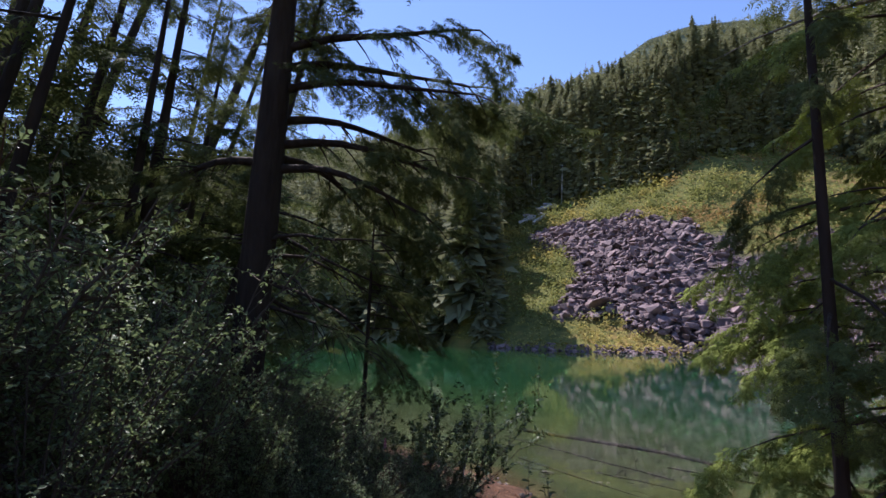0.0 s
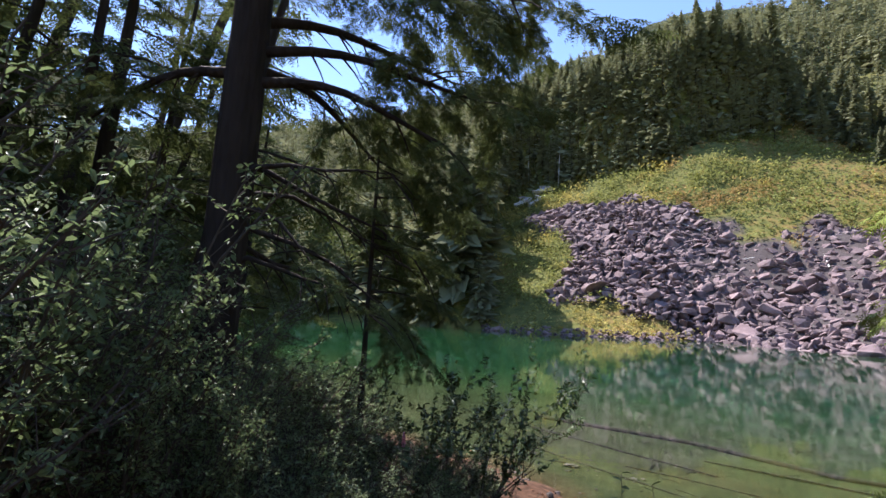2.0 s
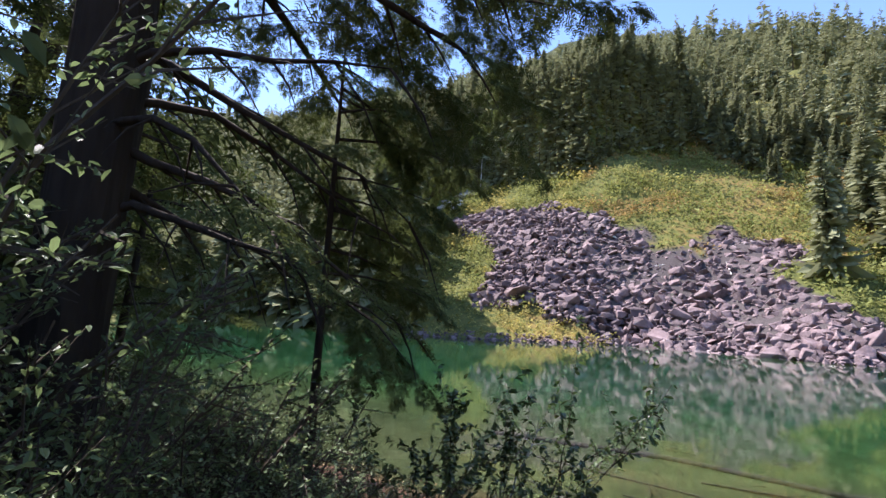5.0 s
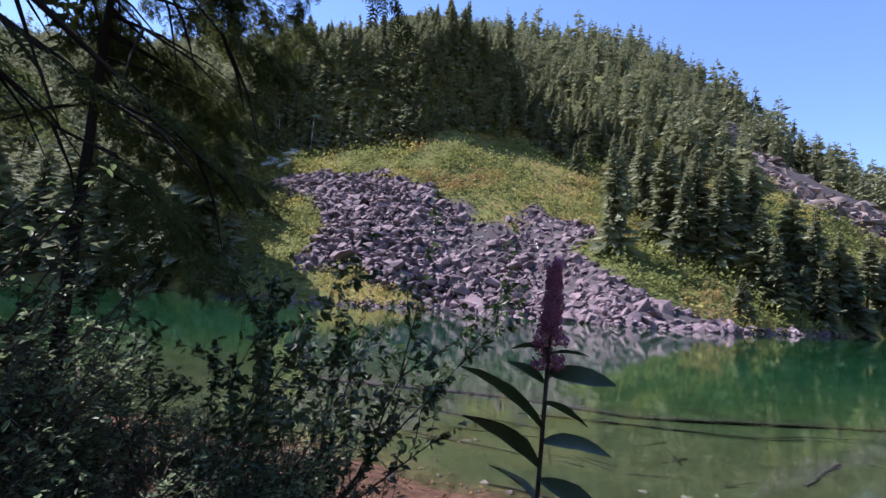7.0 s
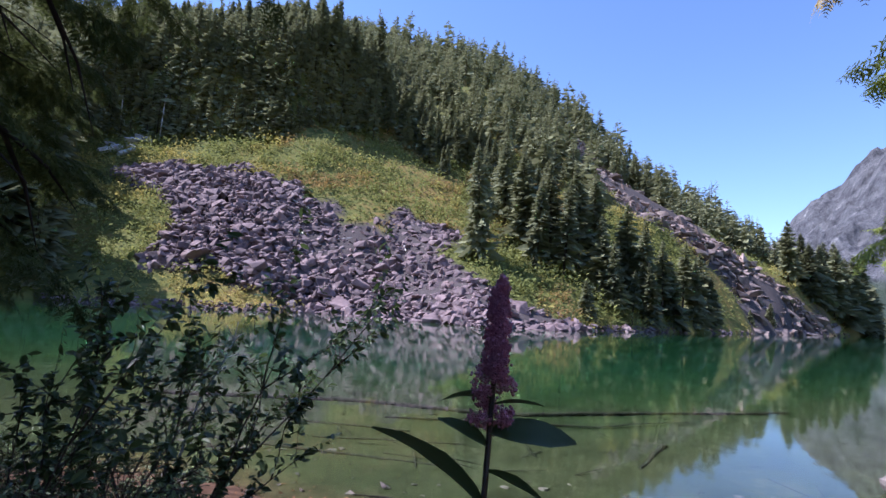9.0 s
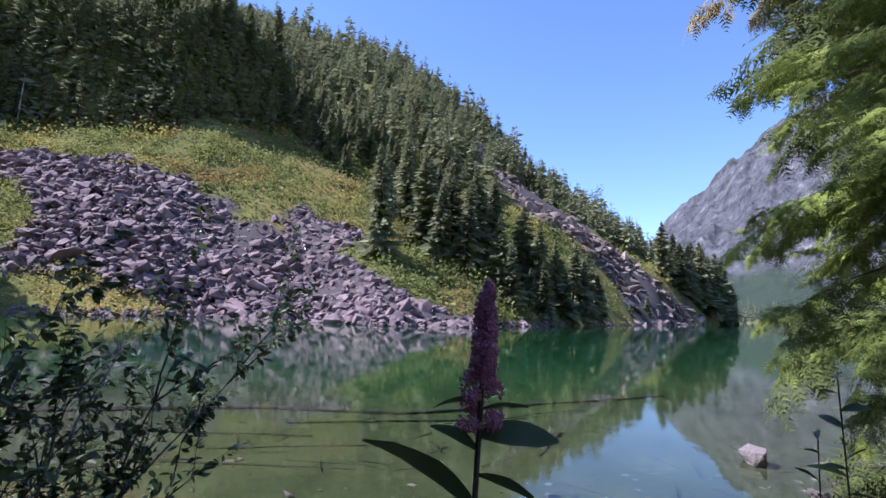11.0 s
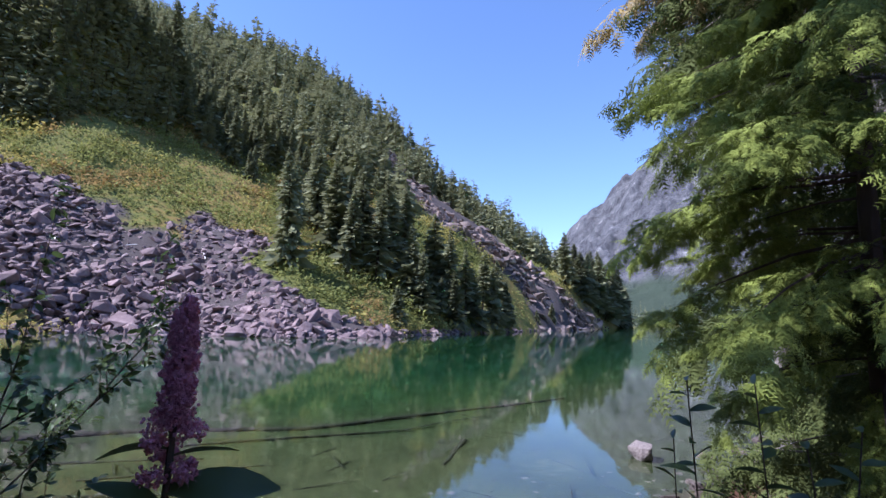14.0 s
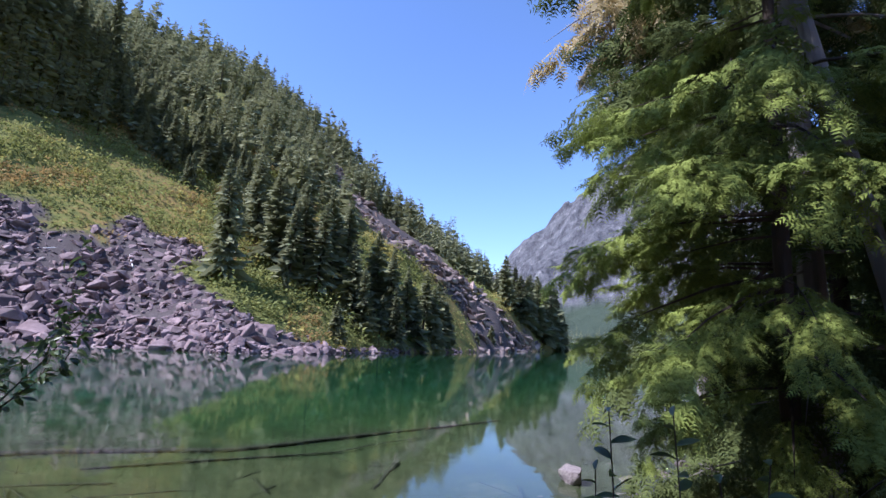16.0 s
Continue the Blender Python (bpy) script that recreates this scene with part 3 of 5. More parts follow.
def mountain_material():
    m, nodes, links, b = material("mountain_rock", 0.95, 0.1)
    co = nodes.new("ShaderNodeTexCoord")
    mp = nodes.new("ShaderNodeMapping")
    mp.inputs["Scale"].default_value = (1, 1, 0.35)
    mp.inputs["Rotation"].default_value = (0, 0.5, 0.4)
    links.new(co.outputs["Object"], mp.inputs[0])
    n = nodes.new("ShaderNodeTexNoise")
    n.inputs["Scale"].default_value, n.inputs["Detail"].default_value, n.inputs["Roughness"].default_value = 0.045, 12, 0.78
    links.new(mp.outputs[0], n.inputs["Vector"])
    big = noise_node(nodes, links, 0.006, 6)
    rock = ramp(nodes, [(0.35, (0.05, 0.052, 0.058)), (0.50, (0.14, 0.14, 0.15)), (0.60, (0.20, 0.20, 0.205)), (0.68, (0.46, 0.45, 0.44))])
    links.new(n.outputs[0], rock.inputs[0])
    xyz = nodes.new("ShaderNodeSeparateXYZ")
    geo = nodes.new("ShaderNodeNewGeometry")
    links.new(geo.outputs["Position"], xyz.inputs[0])
    h = nodes.new("ShaderNodeMapRange")
    links.new(xyz.outputs["Z"], h.inputs[0])
    for i, v in ((1, 10), (2, 110), (3, 0.6), (4, 0.0)):
        h.inputs[i].default_value = v
    a = nodes.new("ShaderNodeMath")
    a.operation = "ADD"
    links.new(h.outputs[0], a.inputs[0])
    links.new(big.outputs[0], a.inputs[1])
    wood = ramp(nodes, [(0.62, (0, 0, 0)), (0.78, (1, 1, 1))])
    links.new(a.outputs[0], wood.inputs[0])
    links.new(mixed(nodes, links, wood.outputs[0], rock.outputs[0], (0.075, 0.10, 0.07)), b.inputs["Base Color"])
    add_bump(nodes, links, b, n.outputs[0], 1.0, 14.0)
    return m


ridge_sheet("mountain", "bare grey granite mountain beyond the lake", mountain_material(), [74, 76, 78.7, 81.6, 85, 87, 92, 100, 115, 140, 170], 1250, [1, 5, 8.0, 11.3, 14.8, 16.6, 18.5, 19.5, 19, 17, 12], 720, -2, 90, 7, rows=90, step=0.25)


def far_hill():
    m, nodes, links, b = material("far_hill_wood", 0.95, 0.1)
    n = noise_node(nodes, links, 0.12, 6)
    r = ramp(nodes, [(0.35, (0.04, 0.06, 0.045)), (0.65, (0.11, 0.14, 0.09))])
    links.new(n.outputs[0], r.inputs[0])
    links.new(r.outputs[0], b.inputs["Base Color"])
    bears = [-30, -10, 2, 5, 8, 10.5, 14, 20, 22, 25, 29, 34, 37, 45, 60]
    els = [14, 18, 21.5, 23.3, 24.0, 22.5, 22, 25.0, 26.8, 28.3, 28.7, 28.3, 26.5, 22, 12]
    ridge_sheet("far_hill", "rounded wooded hill behind the ridge", m, bears, 640, els, 420, 60, 6, 31, 20, 0.5)
    rng = np.random.default_rng(77)
    bt = Batch()
    for bear in np.arange(1, 42, 0.11):
        el = float(np.interp(bear, bears, els))
        d = 640 - rng.uniform(0, 40)
        x, y = polar(bear, d)
        far_crown(rng, rng.uniform(7, 12), 2.6, 36, 0.0, (DART_V, DART_F), bt, (x, y, d * math.tan(radians(el)) - 4))
    tagged(bt.object("far_hill_forest", LEAF_FOREST), "distant conifers along a wooded hilltop", "forest", kind="stuff")


far_hill()

# ---------------------------------------------------------------- low growth on the far slope
LEAF_V = np.array([(0, 0, 0), (0.35, 0.22, 0.05), (0.75, 0.16, 0.03), (1, 0, -0.06), (0.75, -0.16, 0.03), (0.35, -0.22, 0.05), (0.5, 0, -0.02)])
LEAF_F = KITE_F


def growth(name, label, x, y, size, leaves, mat, rng, lift=0.3):
    """Clumps of large rough leaves over the ground at the given places."""
    k = len(x)
    z = ground_height(x, y)
    b = Batch()
    X, Y, Z, S = (np.repeat(v, leaves) for v in (x, y, z, size))
    n = k * leaves
    u = rng.normal(0, 1, (n, 3))
    u /= np.linalg.norm(u, axis=1)[:, None]
    u[:, 2] = np.abs(u[:, 2])
    off = np.stack([X, Y, Z], 1) + u * (S * rng.uniform(0.3, 1.0, n))[:, None] * np.array([0.9, 0.9, 1.0])
    M = turns(np.arctan2(u[:, 1], u[:, 0]) + rng.normal(0, 0.8, n), rng.normal(0.25, 0.5, n), rng.normal(0, 0.6, n)) * (S ** 0.8 * rng.uniform(0.17, 0.38, n))[:, None, None]
    b.many(FOLD_V * np.array([1, 1.7, 1]), FOLD_F, M, off)
    return tagged(b.object(name, mat), label, "undergrowth", kind="stuff")


HILL_GREEN = leaf_material("hill_green", (0.085, 0.110, 0.033), (0.285, 0.300, 0.095), 0.25, 0.85, 0.09, 0.35)
HILL_GOLD = leaf_material("hill_gold", (0.16, 0.165, 0.042), (0.42, 0.36, 0.11), 0.25, 0.85, 0.09, 0.35)
HILL_RUST = leaf_material("hill_rust", (0.17, 0.120, 0.048), (0.36, 0.25, 0.10), 0.25, 0.85, 0.1, 0.18)


def build_undergrowth():
    rng = np.random.default_rng(3)
    n = 60000
    bear = rng.uniform(2, 85, n)
    d = np.sqrt(rng.uniform(50 ** 2, 200 ** 2, n))
    x, y = polar(bear, d)
    first, shore = np.interp(bear, FOREST_BEAR, FOREST_FROM), np.interp(bear, BEARING, SHORE)
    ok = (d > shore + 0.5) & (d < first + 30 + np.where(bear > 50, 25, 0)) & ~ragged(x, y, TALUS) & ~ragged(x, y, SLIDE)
    ok &= ((d < 125) | (rng.uniform(0, 1, n) < 0.8)) & ((bear < 71) | (rng.uniform(0, 1, n) < 0.3))
    x, y, d, bear = x[ok], y[ok], d[ok], bear[ok]
    tone = 1.3 * fbm(x, y, 0.09, 9) + rng.normal(0, 0.12, len(x))
    strip = (d < np.interp(bear, BEARING, SHORE) + 7) & (bear < 33)
    size = rng.lognormal(-0.2, 0.75, len(x)).clip(0.22, 2.3) * np.where(strip, 0.65, 1)
    rust = (tone > 0.31) & (bear > 28) & (bear < 60) & ~strip
    gold = ~rust & ((tone > 0.2) | strip)
    for sel, name, label, mat in ((~rust & ~gold, "green_undergrowth", "dense green bushes on the far slope", HILL_GREEN), (gold, "golden_undergrowth", "yellow-green bushes and grass on the far slope", HILL_GOLD), (rust, "rusty_undergrowth", "rust-tinted bushes on the far slope", HILL_RUST)):
        growth(name, label, x[sel], y[sel], size[sel], 22, mat, rng)


build_undergrowth()
BLEACHED = bark_material("bleached_wood", (0.42, 0.40, 0.37), (0.72, 0.70, 0.66), 6.0, 0.2)


def far_snag(x, y, h, lean, label):
    b = Batch()
    z = height_on_ground(x, y)
    tube(b, [(x, y, z - 0.5), (x + lean * 0.5, y, z + h * 0.55), (x + lean, y + 0.1, z + h)], [0.16, 0.11, 0.03], 7)
    for k in range(7):
        s = 0.35 + 0.08 * k
        p = (x + lean * s, y, z + h * s)
        a = k * 2.1
        tube(b, [p, (p[0] + math.cos(a) * 0.5, p[1] + math.sin(a) * 0.5, p[2] + 0.12)], [0.03, 0.008], 4)
    tagged(b.object("dead_snag", BLEACHED), label, "dead tree")


far_snag(31.5, 116.0, 9.0, 0.3, "bare grey dead trunk on the upper slope")
far_snag(26.0, 121.5, 8.0, -0.3, "bare grey dead trunk on the upper slope")


def far_log(x, y, length, turn, r, label):
    b = Batch()
    c, s = math.cos(radians(turn)), math.sin(radians(turn))
    pts = [(x + c * length * (k / 4 - 0.5), y + s * length * (k / 4 - 0.5)) for k in range(5)]
    tube(b, [(px, py, height_on_ground(px, py) + 0.45) for px, py in pts], [r, r * 1.1, r, r * 0.8, r * 0.4], 7)
    tagged(b.object("fallen_log", BLEACHED), label, "log")


for spec in ((69.5, 49.5, 2.2, 20, 0.3), (68.5, 47.5, 1.6, -15, 0.25), (38.6, 38.8, 1.6, 40, 0.22), (37.2, 39.6, 2.2, 100, 0.12), (41.2, 78.0, 3.5, 120, 0.10), (49.5, 62.0, 2.8, 60, 0.09), (44.0, 68.5, 2.4, 150, 0.09), (62.0, 60.5, 3.0, 10, 0.11), (25.5, 111.0, 4.5, 30, 0.4), (23.0, 113.0, 4.0, 10, 0.5)):
    far_log(*spec, "short bleached log lying on the far slope")

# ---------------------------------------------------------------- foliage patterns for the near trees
# lit and shaded tones of the same needles, the light put into the colour
NEEDLE_SHADE = leaf_material("shaded_needles", (0.026, 0.040, 0.016), (0.115, 0.140, 0.046), 0.2, 0.85, 1.2)
NEEDLE_BRIGHT = leaf_material("lit_needles", (0.045, 0.068, 0.018), (0.235, 0.285, 0.065), 0.12, 0.82, 0.8)
CEDAR_TIPS = leaf_material("browned_cedar_tips", (0.20, 0.15, 0.07), (0.42, 0.34, 0.17), 0.4, 0.6, 1.5)
BUSH_LEAF = leaf_material("bush_leaves", (0.045, 0.072, 0.030), (0.175, 0.235, 0.10), 0.3, 0.5, 1.6)
BUSH_LEAF_PALE = leaf_material("pale_bush_leaves", (0.07, 0.105, 0.050), (0.24, 0.30, 0.15), 0.3, 0.5, 1.6)
TWIG = bark_material("twig", (0.05, 0.038, 0.03), (0.16, 0.13, 0.10), 25.0, 0.3)
# pale patchy bark, its wide contrast also painting in dappled sun
PALE_BARK = bark_material("pale_bark", (0.07, 0.055, 0.048), (0.40, 0.36, 0.33), 9.0, 0.12)
DARK_BARK = bark_material("dark_bark", (0.022, 0.017, 0.014), (0.085, 0.066, 0.052), 8.0, 0.16)


def frond_arrays(pairs, rng, droop=0.12, width=0.42):
    """A flat spray of needles: a thin axis with narrow leaflets to both sides, a unit long."""
    b = Batch()
    b.add([(0, 0.008, 0), (0, -0.008, 0), (1, 0, -droop)], [(0, 1, 2)])
    kite = np.array([(0.0, 0.17, 0), (0.12, -0.17, 0.02), (1, 0, -0.1)])
    f = np.array([(0, 1, 2)])
    for k in range(pairs):
        s = (k + 0.6) / (pairs + 0.3)
        L = width * (1 - s) ** 0.6 * (0.55 + 0.45 * min(1, s * 5)) * rng.uniform(0.8, 1.15) + 0.05
        for side in (1, -1):
            a = side * radians(rng.uniform(44, 62))
            M = turns([a], [rng.uniform(-0.30, 0.02)], [rng.uniform(-0.3, 0.3)]) * L
            M[:, :, 1] *= 1.05
            b.many(kite, f, M, [(s, 0, -droop * s * s)])
    return np.concatenate(b.v), np.concatenate(b.f)


def bough_arrays(seed, twigs, sprays, droop, hang, spray_len=0.15, pairs=4, wide=0.42):
    """A unit-long bough along x that sags: side twigs to both sides, each set with flat sprays."""
    rng = np.random.default_rng(seed)
    kinds = [frond_arrays(pairs, rng, 0.10 + 0.1 * k, 0.46) for k in range(3)]
    b = Batch()
    for k in range(twigs):
        s = 0.12 + 0.88 * (k + rng.uniform(0, 1)) / twigs
        side = 1 if k % 2 else -1
        a = side * radians(rng.uniform(30, 68)) * (1 - 0.25 * s)
        L = wide * (1.12 - 0.85 * s) * rng.uniform(0.55, 1.2)
        root = np.array((s, 0, -droop * s * s + rng.uniform(-0.02, 0.02)))
        R = turns([a], [rng.uniform(-0.35, 0.10) - hang], [rng.uniform(-0.4, 0.4)])[0]
        m = max(2, int(round(sprays * (0.5 + L / wide))))
        for q in range(m):
            u = (q + 0.7) / m
            p = root + R @ np.array((u * L, 0, -0.22 * u * u * L))
            sd = 0 if q == m - 1 else (1 if q % 2 else -1)
            v, f = kinds[int(rng.integers(3))]
            M = (R @ turns([sd * radians(rng.uniform(25, 60))], [rng.uniform(-0.45, 0.05)], [rng.uniform(-0.4, 0.4)])[0]) * (spray_len * rng.uniform(0.7, 1.3))
            b.many(v, f, M[None], [p])
    b.many(*kinds[0], turns([0.0], [-0.3 - hang]) * spray_len, [(0.97, 0, -droop * 0.94)])
    return np.concatenate(b.v), np.concatenate(b.f)


FINE = [bough_arrays(200 + k, 24, 9, (0.18, 0.28, 0.38, 0.12)[k], (0.0, 0.1, 0.2, 0.05)[k], 0.088, 4) for k in range(4)]
LARGE = [bough_arrays(220 + k, 24, 7, (0.16, 0.26, 0.34, 0.12)[k], (0.0, 0.1, 0.2, 0.05)[k], 0.115, 4) for k in range(4)]
BOUGHS = [bough_arrays(210 + k, 16, 5, (0.18, 0.28, 0.38, 0.12)[k], (0.0, 0.1, 0.25, 0.05)[k], 0.165, 4) for k in range(4)]
SHORT = [bough_arrays(250 + k, 12, 4, (0.16, 0.26, 0.34, 0.12)[k], (0.0, 0.1, 0.2, 0.05)[k], 0.24, 4, 0.5) for k in range(4)]
FINER = [bough_arrays(260 + k, 14, 5, (0.16, 0.26, 0.34, 0.12)[k], (0.0, 0.1, 0.2, 0.05)[k], 0.17, 5, 0.48) for k in range(4)]
HANGING = [bough_arrays(230 + k, 24, 6, 0.42, 0.75, 0.12, 5, 0.34) for k in range(2)]


def grow_crown(leaf, wood, rng, spine, z0, z1, count, length, boughs, shape=0.6, sides=None, tilt=(-0.25, 0.2), split=False):
    """Boughs all round a stem. spine(z) gives the stem's place; sides, a bearing in degrees, makes them lean to one side."""
    for k in range(count):
        s = (k + rng.uniform(0, 1)) / count
        z = z0 + (z1 - z0) * s
        az = rng.uniform(0, 6.283) if sides is None or rng.uniform() < 0.35 else radians(90 - sides) + rng.normal(0, 0.75)
        L = length * (1 - shape * s) * rng.uniform(0.6, 1.15)
        t = rng.uniform(*tilt)
        p = np.array(spine(z))
        v, f = boughs[int(rng.integers(len(boughs)))]
        M = turns([az], [t], [rng.uniform(-0.25, 0.25)]) * L
        ax = M[0]
        if split:
            for q in (0.32, 0.5, 0.68, 0.83, 0.95):
                for side in (-1, 1):
                    v, f = boughs[int(rng.integers(len(boughs)))]
                    S = turns([az + side * rng.uniform(0.25, 1.1)], [t - 0.3 * q + rng.uniform(-0.55, 0.25)], [rng.uniform(-0.5, 0.5)]) * (L * rng.uniform(0.26, 0.5))
                    leaf.many(v, f, S, [p + ax @ np.array((q, 0, -0.24 * q * q))])
        else:
            leaf.many(v, f, M, [p])
        pts = [p + ax @ np.array((q, 0, -0.24 * q * q)) for q in (0, 0.35, 0.7, 0.95)]
        tube(wood, pts, [0.011 * L + 0.004, 0.008 * L + 0.003, 0.004 * L + 0.002, 0.002], 4)


def near_conifer(name, label, x, y, height, r, crown, lean=(0, 0), leaf=None, bark=None, seed=1, group="", bend=0.0, sink=0.4, split=False, tilt=(-0.25, 0.2)):
    """A tree close enough to show its sprays. crown: rows of (from, to, count, length, boughs, shape, side)."""
    rng = np.random.default_rng(seed)
    z0 = height_on_ground(x, y)
    tree = new(name)
    tree.location = (x, y, z0)

    def spine(z):
        s = z / height
        return (lean[0] * z + bend * math.sin(s * 3.1) * height, lean[1] * z, z)
    t = Batch()
    n = 14
    pts = [spine(-sink + (height + sink) * k / n) for k in range(n + 1)]
    rad = [r * ((1 - k / n) ** 0.8 * 0.95 + 0.03) * (1.35 if k == 0 else 1.0) * rng.uniform(0.95, 1.06) for k in range(n + 1)]
    tube(t, pts, rad, 14 if r > 0.1 else 8)
    t.object("trunk", bark or DARK_BARK, tree, True)
    lv, wd = Batch(), Batch()
    for a, b, count, length, boughs, shape, side in crown:
        grow_crown(lv, wd, rng, spine, a, b, count, length, boughs, shape, side, tilt, split)
    if lv.n:
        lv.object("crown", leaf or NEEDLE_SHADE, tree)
        tagged(wd.object("bough_wood", bark or DARK_BARK, tree), kind="stuff")
    tagged(tree, label, "tree", group=group)
    return tree, spine


# ---------------------------------------------------------------- the large leaning hemlock by the path
def build_great_hemlock():
    # high boughs out of view are added to shade the bank and eastern shore
    tree, spine = near_conifer("hemlock_tree", "large dark hemlock with long bare lower limbs on the bank", -2.8, 8.48, 20.0, 0.31,
                               [(9.5, 19.6, 38, 2.4, SHORT, 0.4, None), (9.8, 12.8, 13, 3.2, SHORT, 0.1, 97), (6.6, 9.5, 9, 1.4, SHORT, 0.0, None), (6.2, 9.5, 4, 1.7, FINER, 0.0, 80)], (0.03, 0), seed=301, bend=0.004, split=True)
    base = tree.location
    rng = np.random.default_rng(77)
    lv = Batch()
    # long limbs over the path and the water: height on the stem, bearing, reach, rise, sag
    for z, bear, reach, rise, sag in ((5.3, 84, 3.1, 0.10, 0.22), (4.9, 92, 2.6, 0.02, 0.30), (5.7, 66, 3.0, 0.2, 0.25), (6.2, 88, 3.4, 0.25, 0.22), (5.1, 40, 2.6, 0.10, 0.40), (6.6, 72, 3.5, 0.30, 0.22), (5.0, 280, 2.4, 0.1, 0.4), (6.9, 95, 3.4, 0.3, 0.2)):
        b = radians(bear)
        p0 = Vector(spine(z))
        pts = []
        for k in range(9):
            s = k / 8
            pts.append(p0 + Vector((math.sin(b) * reach * s, math.cos(b) * reach * s, reach * (rise * s - sag * s * s) + 0.05 * math.sin(7 * s + z))))
        w = Batch()
        tube(w, pts, [0.075 * (1 - k / 9) + 0.008 for k in range(9)], 8)
        for k in range(2, 9):
            for side in (-1, 1):
                if rng.uniform() < 0.2:
                    continue
                q = pts[k]
                L = reach * rng.uniform(0.14, 0.26)
                az = math.pi / 2 - b + side * rng.uniform(0.4, 1.0)
                M = turns([az], [rng.uniform(-0.75, 0.1)]) * L
                e = [q + Vector(M[0] @ np.array((u, 0, -0.2 * u * u))) for u in (0, 0.5, 1)]
                tube(w, e, [0.018, 0.011, 0.003], 5)
                if k > 2:
                    for u in range(2):
                        v, f = FINER[int(rng.integers(4))]
                        lv.many(v, f, turns([az + rng.normal(0, 0.4)], [rng.uniform(-0.7, 0)], [rng.normal(0, 0.3)]) * (L * rng.uniform(0.9, 1.5)), [e[u + 1][:]])
        w.object("limb", DARK_BARK, tree, True)
    # bare drooping lower limbs
    for z, bear, reach in ((3.4, 70, 2.0), (3.1, 95, 2.2), (3.6, 110, 2.1), (2.8, 60, 1.7), (3.2, 125, 1.6), (2.5, 100, 1.8), (3.8, 85, 2.3)):
        b = radians(bear)
        p0 = Vector(spine(z))
        up, sag = rng.uniform(-0.3, 0.3), rng.uniform(0.2, 0.75)
        pts = [p0 + Vector((math.sin(b) * reach * s + 0.06 * math.sin(5 * s + z), math.cos(b) * reach * s, reach * (up * s - sag * s * s) + 0.05 * math.sin(9 * s + z * 5))) for s in (0, 0.2, 0.4, 0.6, 0.8, 1)]
        w = Batch()
        tube(w, pts, [0.042, 0.036, 0.028, 0.021, 0.013, 0.005], 7)
        for k in (1, 2, 2, 3, 3, 4, 4, 5, 5):
            az = math.pi / 2 - b + rng.normal(0, 0.8)
            M = turns([az], [rng.uniform(-0.9, 0.0)]) * rng.uniform(0.3, 0.8)
            tube(w, [pts[k], pts[k] + Vector(M[0] @ np.array((0.5, 0, -0.05))), pts[k] + Vector(M[0] @ np.array((1, 0, -0.25)))], [0.012, 0.008, 0.002], 5)
        w.object("bare_limb", DARK_BARK, tree, True)
        if bear > 80:
            v, f = BOUGHS[1]
            lv.many(v, f, turns([math.pi / 2 - b], [-0.4]) * 0.8, [pts[4][:]])
    lv.object("limb_foliage", NEEDLE_SHADE, tree)


build_great_hemlock()

